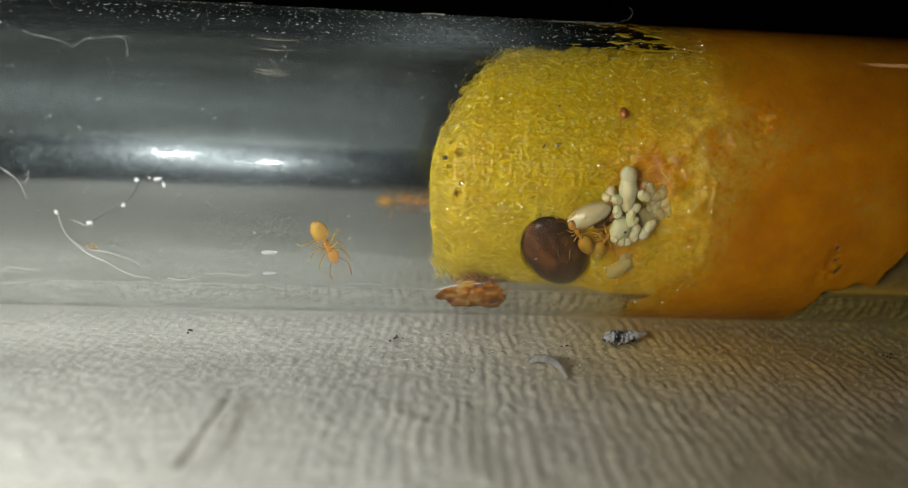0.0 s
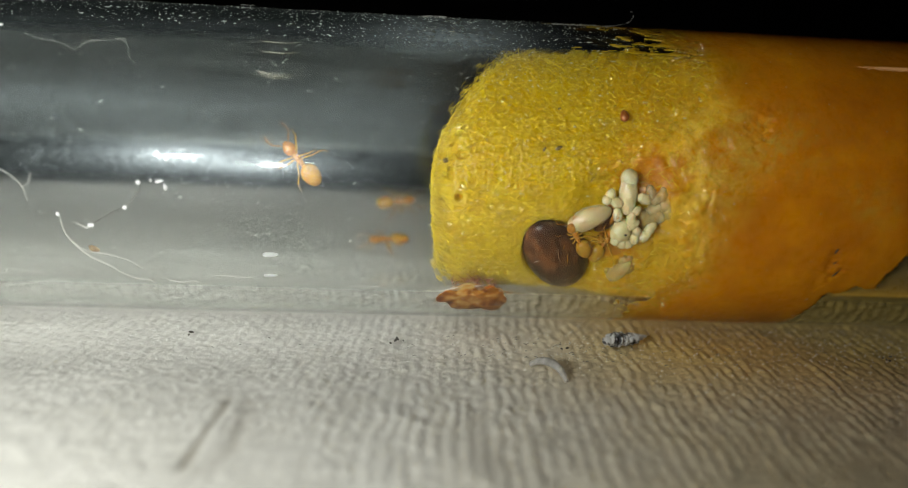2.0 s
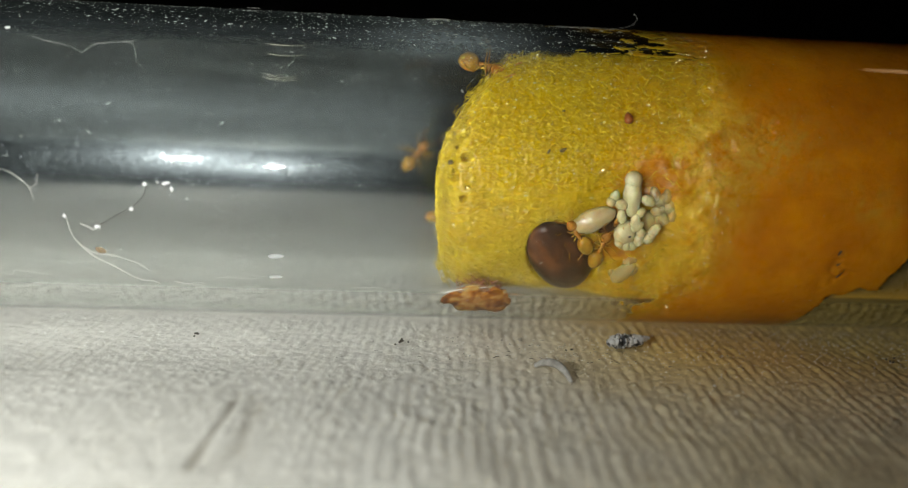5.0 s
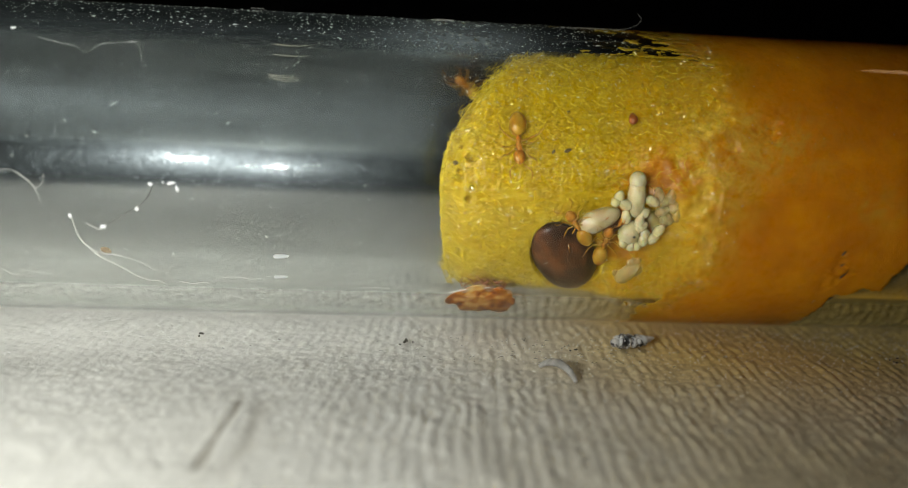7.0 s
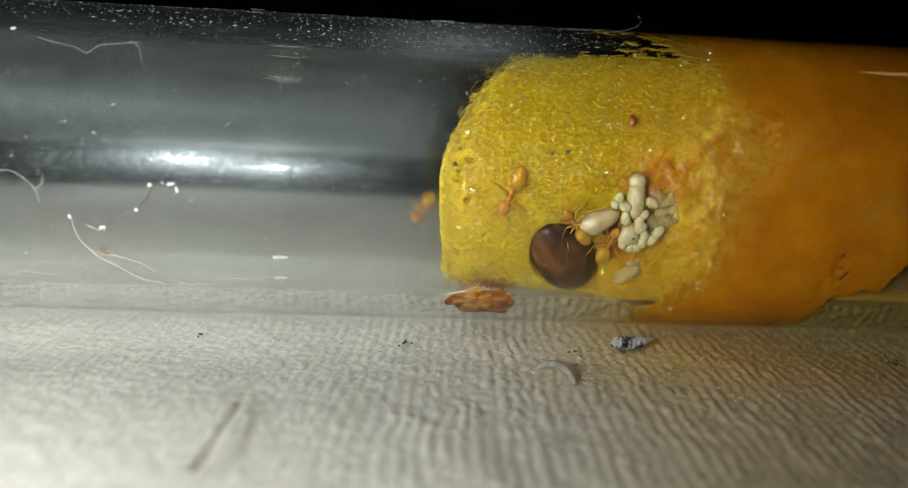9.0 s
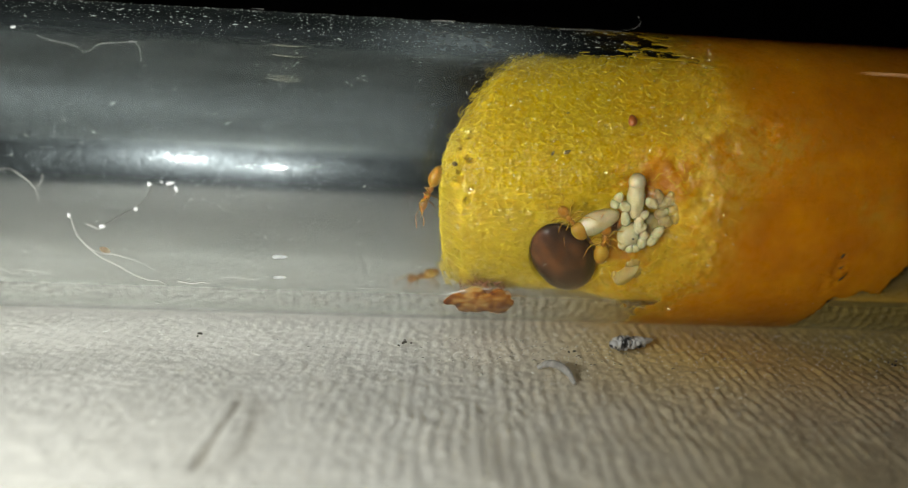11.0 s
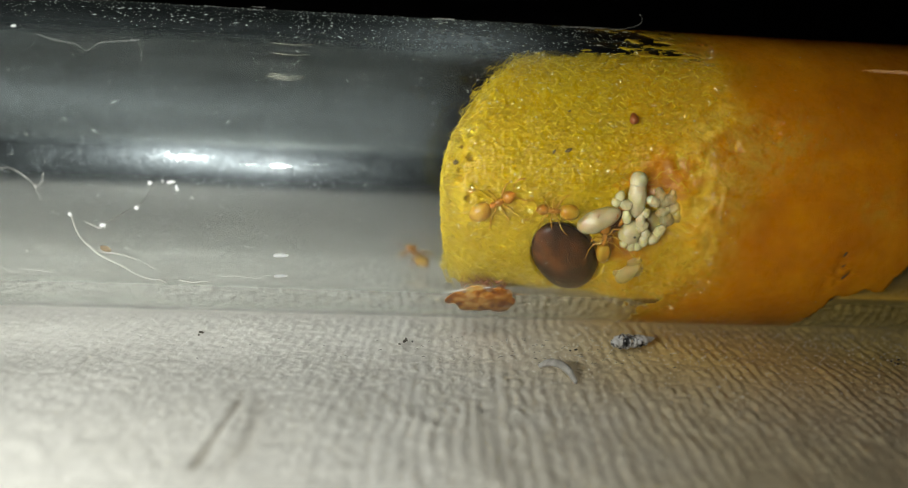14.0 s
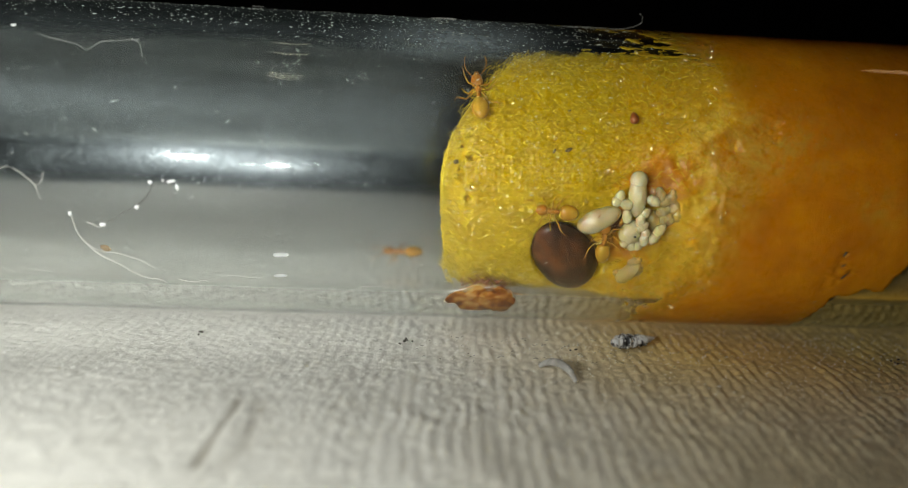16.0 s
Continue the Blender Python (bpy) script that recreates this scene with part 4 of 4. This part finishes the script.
        for i in range(7):
            a = i * 2 * math.pi / 7
            dverts.append(m @ Vector((size * 1.5 * math.cos(a), size * math.sin(a), 0)))
        dfaces += [(o, o + 1 + i, o + 1 + (i + 1) % 7) for i in range(7)]
    tagged(new("condensation", mesh_of("condensation", dverts, dfaces, MIST)), "fine mist of tiny droplets on the glass", "droplets", kind="stuff")
    tagged(new("dust", mesh_of("dust", verts, faces, DUST, False)), "fine white dust specks on the glass", "dust", kind="stuff")


def foam_debris():
    def bit(name, label, cat, shape, mat, x, phi, heading, lift):
        ob = new(name, mesh_of(name, *shape, mat))
        ob.matrix_basis = wall_pose(x, phi, heading, R_IN - lift)
        return tagged(ob, label, cat)
    bit("crumb", "red-brown crumb stuck on the yellow foam", "crumb", ball(0.28, 0.2, 0.15, 16, 10, 0.3, 0, 0.3, 3), RED_BIT, 8.6, 31.2, 100, 0.35)
    bit("crumb", "dark speck on the yellow foam", "crumb", ball(0.19, 0.07, 0.07, 14, 8, 0.2, 0, 0.9, 5), FOAM_DIRT_AND_HOLE, 5.46, 16.6, 25, 0.45)
    bit("crumb", "dark speck on the yellow foam", "crumb", ball(0.12, 0.06, 0.07, 14, 8, 0.2, 0, 0.9, 7), FOAM_DIRT_AND_HOLE, 4.78, 15.9, 60, 0.45)
    bit("crumb", "dark speck on the yellow foam", "crumb", ball(0.08, 0.04, 0.04, 12, 8, 0.2, 0, 0.9, 8), FOAM_DIRT_AND_HOLE, 5.5, 33.5, 20, 0.4)
    # This dot imitates the shade inside an open foam cell at the lip.
    bit("crumb", "dark speck on the yellow foam", "crumb", ball(0.13, 0.1, 0.08, 12, 8, 0.2, 0, 0.9, 9), FOAM_DIRT_AND_HOLE, 0.15, 9.6, 20, 0.25)
    bit("crumb", "dark curved shred beside the larvae", "crumb", ball(0.24, 0.06, 0.06, 14, 8, 0.0, 0.1, 0.3, 11), RED_BIT, 9.9, -33.6, 5, 0.4)
    bit("crumb", "red-brown crumb at the chamber wall", "crumb", ball(0.3, 0.16, 0.15, 14, 8, 0.0, 0.1, 0.3, 12), RED_BIT, 11.2, 14.8, 70, 0.5)
    bit("crumb", "red-brown crumb at the chamber wall", "crumb", ball(0.35, 0.2, 0.15, 14, 8, 0.0, 0.1, 0.3, 14), AMBER, 10.9, 9.5, 20, 0.7)
    for k, (x, phi, h, l) in enumerate(((19.45, -20, 70, 0.5), (19.1, -23.5, 60, 0.4), (19.7, -24.5, 55, 0.6), (19.85, -31, 65, 0.7), (19.75, -38, 110, 0.6), (19.95, -44, 80, 0.5))):
        bit("crack_shred", "dark torn shred in the wet foam", "shred", ball(l * 0.6, 0.05, 0.06, 14, 8, 0.0, 0.05, 0.5, 20 + k), BLACK_BIT, x, phi, h, -0.03)
    # amber husk wetted to the glass below the plug's lip
    husk = empty("amber_husk")
    tagged(husk, "dark amber husk with ragged fringe on the wet glass", "husk")

    def on_glass(piece, x, phi, r, squash=0.3):
        out = []
        for v in piece[0]:
            a = radians(phi) + v[1] * (1 + 0.5 * noise.noise(Vector((v[0] * 1.5, v[1] * 1.2, 9)))) / R_IN
            rr = r - squash * v[2] - 0.05 * noise.noise(Vector((v[0] * 3, v[1] * 3, 4)))
            out.append((x + v[0], -rr * math.cos(a), AXIS_Z + rr * math.sin(a)))
        return out, piece[1]
    part("crust", mesh_of("crust", *on_glass(ball(1.85, 1.12, 0.35, 80, 48, -0.42, 0.0, 0.6, 31.0), 1.85, -55, R_IN + 0.0), AMBER), husk)
    rnd = random.Random(17)
    for k in range(26):
        x, phi = 0.75 + 2.3 * rnd.random(), -45.0 + rnd.uniform(-2.5, 2.5)
        curl, rise = rnd.uniform(-0.35, 0.35), rnd.uniform(1.5, 4.5)
        line = smooth_line([wall_point(x + curl * t + 0.08 * math.sin(5 * t + k), phi + rise * t, R_IN - 0.06 - 0.05 * t) for t in (0, 0.35, 0.7, 1.0)], 4)
        part("fringe", mesh_of("fringe", *limb(line, [0.035 * (1.2 - i / len(line)) for i in range(len(line))], 5), RED_BIT), husk, "dark red ragged fringe")
    for k in range(12):
        x, phi = 3.1 + 0.5 * rnd.random(), -58 + rnd.uniform(-7, 7)
        line = smooth_line([wall_point(x + (0.15 + 0.35 * (k % 3)) * t, phi + rnd.uniform(-3, 3) * t, R_IN - 0.05) for t in (0, 0.4, 0.75, 1.0)], 4)
        part("shred", mesh_of("shred", *limb(line, [0.03 * (1.2 - i / len(line)) for i in range(len(line))], 5), AMBER), husk, "frayed amber shred")
    line = smooth_line([wall_point(x, p, R_IN - 0.02) for x, p in ((0.05, -57), (0.0, -54.5), (0.3, -50.5), (0.9, -47.5), (1.7, -45.8), (2.3, -45.2))], 7)
    part("meniscus", mesh_of("meniscus", *limb(line, [0.011] * len(line), 6), DROP), husk, "bright thin water rim")


def paper_debris():
    # grey mottled husk of a dead insect, ring by ring
    ob = empty("insect_husk", mm_pose(9.7, -5.2, 0.2, 0, 0, 22))
    tagged(ob, "mottled grey dried insect husk on the towel", "husk")
    for k, (x, r) in enumerate(((-0.95, 0.28), (-0.65, 0.42), (-0.3, 0.46), (0.05, 0.42), (0.4, 0.39), (0.72, 0.34), (1.05, 0.2), (1.3, 0.13))):
        part("body_ring", mesh_of("body_ring", *moved(ball(0.27, r, r * 0.8, 18, 12, 0, 0, 0.35, 40 + k), Matrix.Translation((x, 0.06 * math.sin(k), 0))), GREY_HUSK), ob)
    for s in (-0.5, -0.1, 0.3):
        part("leg", mesh_of("leg", *limb([(s, 0.3, 0), (s + 0.1, 0.5, 0.1), (s + 0.2, 0.62, -0.15)], [0.03, 0.025, 0.015], 5), BLACK_BIT), ob, "thin dark leg")
    line = smooth_line([(-0.75, 0.5, 0.25), (-0.35, 0.32, 0.5), (0.1, 0.0, 0.55), (0.45, -0.5, 0.4), (0.65, -1.1, 0.1)], 6)
    n = len(line)
    ob = new("curved_husk", mesh_of("curved_husk", *limb(line, [0.04 + 0.15 * math.sin(math.pi * (0.12 + 0.8 * i / n)) for i in range(n)], 12), PALE_HUSK))
    ob.matrix_basis = mm_pose(5.1, -9.2, -0.22)
    tagged(ob, "pale grey curved husk lying on the towel", "husk")
    rnd = random.Random(5)
    for x, y, s, c in ((-2.1, -5.5, 0.3, 7), (23.0, -7.4, 0.4, 4), (-12.0, -4.9, 0.22, 4), (6.6, -6.2, 0.15, 2)):
        pieces = [moved(ball(rnd.uniform(0.05, 0.12), 0.05, 0.05, 8, 6, 0, 0, 0.4, k), pose(rnd.gauss(0, s), rnd.gauss(0, s), rnd.uniform(0, 0.06), 0, 0, rnd.uniform(0, 180))) for k in range(c)]
        ob = new("grit", mesh_of("grit", *joined(*pieces), BLACK_BIT))
        ob.matrix_basis = mm_pose(x, y, -0.03)
        tagged(ob, "small cluster of dark grit on the towel", "grit")
    verts, faces = [], []
    for i in range(110):
        x, y = rnd.gauss(6, 7), rnd.uniform(-8.5, -4.2)
        a, ln = rnd.uniform(-0.8, 0.8), rnd.uniform(0.03, 0.11)
        dx, dy = ln * math.cos(a), ln * math.sin(a)
        v, f = limb([(x - dx, y - dy, -0.09), (x + dy * 0.4, y - dx * 0.4, -0.04), (x + dx, y + dy, -0.08)], [0.01, 0.018, 0.008], 4)
        o = len(verts)
        verts += v
        faces += [tuple(j + o for j in q) for q in f]
    tagged(new("towel_specks", mesh_of("towel_specks", verts, faces, BLACK_BIT)), "tiny dark fibres scattered on the towel", "specks", kind="stuff")
    verts, faces = [], []
    for i in range(2600):
        x, y = rnd.uniform(-20, 26), rnd.uniform(-16, -1.5) if i % 3 else rnd.uniform(-8, -2)
        a, ln, lift = rnd.uniform(0, 6.28), rnd.uniform(0.015, 0.05) * (1 + 1.5 * (rnd.random() < 0.06)), rnd.uniform(0.02, 0.05)
        dx, dy = ln * math.cos(a), ln * math.sin(a)
        v, f = limb([(x - dx, y - dy, -0.1), (x, y, lift - 0.12), (x + dx, y + dy, -0.09)], [0.01, 0.018 if i % 5 else 0.03, 0.01], 5)
        o = len(verts)
        verts += v
        faces += [tuple(j + o for j in q) for q in f]
    tagged(new("towel_fuzz", mesh_of("towel_fuzz", verts, faces, FUZZ)), "fine white fuzz standing off the towel", "fuzz", kind="stuff")


setting()
paper_towel()
test_tube()
sponge()
queen = queen_ant()
brood()
glass_debris()
foam_debris()
paper_debris()
first_worker = worker_ant("amber yellow worker ant crawling inside the tube")
second_worker = worker_ant("amber yellow worker ant roaming the tube and foam")
third_worker = worker_ant("amber yellow worker ant at the foam's edge")
nurse_worker = worker_ant("amber yellow worker ant tending the queen", 0.76)
brood_worker = worker_ant("orange worker ant half hidden under the brood", 0.76)


# ---- what moves: time, x, phi, distance from the axis, heading and lean off the wall ----
FIRST_WORKER = [
    (0, -5.25, -28.9, 6.70, -65, 0),
    (0.2, -4.92, -27.8, 6.70, -44, 0),
    (0.4, -4.63, -22.7, 6.70, -15, 0),
    (0.6, -4.36, -19.2, 6.70, 7, 0),
    (0.8, -4.42, -15.7, 6.70, 37, 0),
    (1, -4.54, -8.4, 6.70, 75, 0),
    (1.2, -4.66, -3.2, 6.70, 96, 0),
    (1.4, -5.33, 0.9, 6.70, 117, 0),
    (1.6, -5.40, 2.7, 6.70, 112, 0),
    (1.8, -5.95, 6.0, 6.70, 128, 0),
    (2, -6.50, 7.3, 6.70, 133, 0),
    (2.2, -5.42, 8.8, 6.70, 89, 0),
    (2.4, -4.67, 11.6, 6.70, 76, 0),
    (2.6, -4.26, 19.8, 6.70, 67, 0),
    (2.8, -3.15, 27.0, 6.70, 63, 0),
    (3, -2.71, 32.8, 6.70, 62, 0),
    (3.2, -1.83, 37.4, 6.70, 43, 0),
    (3.4, -1.06, 39.8, 6.70, 51, 0),
    (3.6, -0.56, 47.5, 6.70, 78, 0),
    (3.8, -0.34, 50.2, 6.70, 81, 0),
    (4, 0.02, 52.5, 6.70, 63, 0),
    (4.2, 0.19, 56.1, 6.70, 56, 0),
    (4.6, 0.94, 57.8, 6.70, 19, 0),
    (5.1, 1.98, 55.6, 6.70, -32, 0),
    (5.6, 2.96, 47.0, 6.70, -57, 0),
    (6.3, 3.32, 31.9, 6.70, -63, 0),
    (6.6, 3.28, 26.3, 6.70, -70, 0),
    (6.9, 3.09, 21.2, 6.70, -81, 0),
    (7.2, 3.11, 14.0, 6.70, -91, 0),
    (7.5, 3.27, 4.2, 6.70, -76, 0),
    (7.8, 3.39, 1.3, 6.70, -71, 0),
    (8.1, 3.02, -2.1, 6.70, -105, 0),
    (8.5, 2.80, -2.7, 6.70, -128, 0),
    (8.9, 2.95, -1.8, 6.70, -102, 0),
    (9.05, 2.73, -0.8, 6.70, -129, 0),
    (9.2, 2.53, 0.7, 6.70, -164, 0),
    (9.7, 1.37, 0.8, 6.70, -176, 0),
    (10.2, 0.03, 0.1, 6.70, -168, 0),
    (10.7, -0.63, -3.5, 5.01, -130, 45),
    (11.3, -0.58, -12.2, 4.09, -95, 85),
    (11.6, -0.51, -23.9, 4.37, -90, 90),
    (11.9, -0.49, -28.1, 4.53, -90, 90),
    (12.2, -0.11, -40.7, 4.62, -88, 90),
    (12.5, 0.15, -50.0, 4.67, -90, 90),
    (12.8, 0.35, -65.2, 4.77, -92, 80),
    (13.1, 0.27, -109.6, 6.70, 142, 0),
    (13.4, -0.47, -105.5, 6.70, -152, 0),
    (13.8, -1.51, -120.8, 6.70, -128, 0),
    (14, -1.29, -117.3, 6.70, -117, 0),
    (14.4, -1.04, -119.3, 6.70, -114, 0),
    (14.8, -1.11, -118.2, 6.70, -113, 0),
    (15.2, -1.50, -122.0, 6.70, -129, 0),
    (15.6, -1.63, -118.2, 6.70, -167, 0),
    (16, -2.18, -119.2, 6.70, -180, 0),
]
SECOND_WORKER = [
    (0, -0.08, -153.5, 6.70, 178, 0),
    (0.8, 0.06, -153.8, 6.70, 178, 0),
    (1.2, 0.16, -152.5, 6.70, 161, 0),
    (1.4, -0.38, -140.1, 6.70, 119, 0),
    (1.6, -0.28, -132.0, 6.70, 121, 0),
    (1.8, -0.94, -127.3, 6.70, 157, 0),
    (2, -2.55, -128.1, 6.70, 178, 0),
    (2.2, -3.02, -124.1, 6.70, 163, 0),
    (2.4, -3.25, -120.9, 6.70, 154, 0),
    (2.6, -2.94, -124.2, 6.70, -154, 0),
    (2.8, -3.49, -132.7, 6.70, -134, 0),
    (3, -4.17, -138.9, 6.70, -141, 0),
    (3.2, -5.16, -139.5, 6.70, -176, 0),
    (3.4, -5.95, -137.1, 6.70, 167, 0),
    (3.6, -6.69, -135.8, 6.70, -176, 0),
    (3.8, -6.50, -136.7, 6.70, -110, 0),
    (4, -5.27, -141.7, 6.70, -68, 0),
    (4.2, -3.81, -154.4, 6.70, -50, 0),
    (4.7, -2.08, -171.8, 6.70, -53, 0),
    (5.2, -0.43, 168.4, 6.70, -55, 0),
    (5.7, 1.19, 154.4, 6.70, -77, 0),
    (6.2, 2.15, 145.1, 6.70, -103, 0),
    (6.6, 2.03, 139.0, 6.70, -121, 0),
    (6.9, 1.51, 132.0, 6.70, -132, 0),
    (7.2, 1.13, 125.4, 6.70, -124, 0),
    (7.5, 0.59, 125.2, 6.70, -159, 0),
    (7.8, -0.21, 129.2, 6.70, 172, 0),
    (8.1, -0.42, 140.6, 6.70, 132, 0),
    (8.5, -0.28, 165.0, 6.70, 94, 0),
    (8.9, -0.49, -157.9, 6.70, 107, 0),
    (9, -0.88, -152.0, 6.70, 120, 0),
    (9.2, -0.99, -137.4, 6.70, 101, 0),
    (9.8, -0.63, -121.5, 6.70, 94, 0),
    (10.4, -0.64, -108.4, 6.70, 112, 0),
    (10.9, -0.83, -96.6, 6.70, 132, 0),
    (11.3, -1.16, -92.0, 6.70, 159, 0),
    (11.6, -2.01, -91.3, 6.70, 174, 0),
    (11.9, -3.75, -89.9, 6.70, 174, 0),
    (12.2, -3.75, -89.8, 6.70, -97, 0),
    (12.5, -3.11, -90.2, 6.70, -67, 0),
    (12.8, -1.66, -91.6, 6.70, -22, 0),
    (13, -1.37, -39.1, 6.70, 41, 0),
    (13.2, -1.63, -32.6, 6.70, 93, 0),
    (13.4, -1.49, -18.0, 6.70, 78, 0),
    (13.6, -0.47, -13.6, 6.70, 38, 0),
    (13.8, 1.68, -5.5, 6.70, 24, 0),
    (14, 2.11, -6.5, 6.70, 30, 0),
    (14.4, 2.12, -6.5, 6.70, 12, 0),
    (14.6, 2.46, -4.5, 6.70, 17, 0),
    (14.8, 2.79, -1.0, 6.70, 52, 0),
    (15, 3.16, 3.8, 6.70, 61, 0),
    (15.2, 2.95, 12.0, 6.70, 92, 0),
    (15.4, 2.18, 15.3, 6.70, 123, 0),
    (15.6, 1.04, 16.8, 6.70, 141, 0),
    (15.8, 0.88, 25.8, 6.70, 109, 0),
    (16, 1.16, 39.6, 6.70, 96, 0),
]
THIRD_WORKER = [
    (0, -1.92, -153.7, 6.70, -8, 0),
    (2.3, -1.95, -153.9, 6.70, -8, 0),
    (2.6, -1.98, -151.5, 6.70, -2, 0),
    (2.8, -1.64, -150.4, 6.70, -2, 0),
    (3, -0.79, -149.2, 6.70, 3, 0),
    (3.4, -0.28, -147.9, 6.70, 3, 0),
    (3.8, 0.10, -148.2, 6.70, 9, 0),
    (4.2, 0.18, -147.0, 6.70, 9, 0),
    (6, 1.75, -144.5, 6.70, 4, 0),
    (16, 2.73, -145.7, 6.70, -2, 0),
]
NURSE_WORKER = [
    (0, 6.75, -20.2, 6.68, 128, 0),
    (1.5, 6.70, -20.4, 6.68, 126, 0),
    (3, 6.60, -21.0, 6.68, 124, 0),
    (4.2, 6.58, -20.6, 6.68, 127, 0),
    (5.2, 6.40, -18.0, 6.68, 130, 0),
    (6.3, 6.20, -15.2, 6.68, 131, 0),
    (7, 6.13, -14.4, 6.68, 130, 0),
    (8, 6.10, -14.0, 6.68, 131, 0),
    (9.2, 6.05, -13.3, 6.68, 132, 0),
    (10.3, 5.9, -12.2, 6.68, 134, 0),
    (11.5, 5.75, -11.0, 6.68, 136, 0),
    (12.4, 5.50, -9.5, 6.68, 152, 0),
    (13, 5.31, -8.4, 6.68, 162, 0),
    (13.6, 5.08, -8.3, 6.68, 172, 0),
    (14.5, 4.92, -8.3, 6.68, 180, 0),
    (15.3, 4.96, -8.5, 6.68, 178, 0),
    (16, 4.92, -8.8, 6.68, 176, 0),
]
BROOD_WORKER = [
    (0, 8.15, -23.0, 6.5, 66, 0),
    (2, 8.10, -23.5, 6.5, 62, 0),
    (4, 7.85, -26.0, 6.5, 70, 0),
    (7, 7.62, -22.5, 6.6, 80, 0),
    (9, 7.88, -21.8, 6.6, 72, 0),
    (11.5, 7.55, -20.5, 6.62, 92, 0),
    (13, 7.54, -21.0, 6.62, 96, 0),
    (14.5, 7.56, -20.8, 6.62, 94, 0),
    (16, 7.54, -21.0, 6.62, 93, 0),
]


def crawl_pose(x, phi, r, heading, lean):
    a, h, l = radians(phi), radians(heading), radians(lean)
    round_, inward = Vector((0, math.sin(a), math.cos(a))), Vector((0, math.cos(a), -math.sin(a)))
    fx = math.cos(h) * Vector((1, 0, 0)) + math.sin(h) * round_
    up = math.cos(l) * inward + math.sin(l) * inward.cross(fx)
    m = Matrix((fx, up.cross(fx), up)).transposed().to_4x4()
    m.translation = wall_point(x, phi, r - 0.03) * MM
    return m


def crawl(ant, legs, table):
    """Keys an ant along its table, easing sharp turns, and swings its legs with the way it goes."""
    rows = [(t, crawl_pose(*p)) for t, *p in table]
    keys = [rows[0]]
    for (t0, a), (t1, b) in zip(rows, rows[1:]):
        qa, qb = a.to_quaternion(), b.to_quaternion()
        if qa.rotation_difference(qb).angle > radians(55) or qa.dot(qb) < -0.8:
            for k in (1 / 3, 2 / 3):
                m = qa.slerp(qb if qa.dot(qb) > 0 else -qb, k).to_matrix().to_4x4()
                m.translation = a.translation.lerp(b.translation, k)
                keys.append((t0 + (t1 - t0) * k, m))
        keys.append((t1, b))
    walk(ant, keys)
    times, gone = [t for t, _ in rows], [0.0]
    for (t0, a), (t1, b) in zip(rows, rows[1:]):
        gone.append(gone[-1] + (b.translation - a.translation).length / MM)
    if gone[-1] < 6:
        return
    steps = np.arange(0, 16.01, 0.25)
    way = np.interp(steps, times, gone)
    for leg, hip, s, k in legs:
        phase = math.pi * ((k + (s > 0)) % 2)
        swing = [20 * math.sin(2.6 * w + phase) + 3 * math.sin(3.1 * t + k) for t, w in zip(steps, way)]
        walk(leg, [(float(t), hip @ pose(0, 0, 0, 0, 0, s * q)) for t, q in zip(steps, swing)])


def motions():
    crawl(*first_worker, FIRST_WORKER)
    crawl(*second_worker, SECOND_WORKER)
    crawl(*third_worker, THIRD_WORKER)
    crawl(*nurse_worker, NURSE_WORKER)
    crawl(*brood_worker, BROOD_WORKER)


motions()
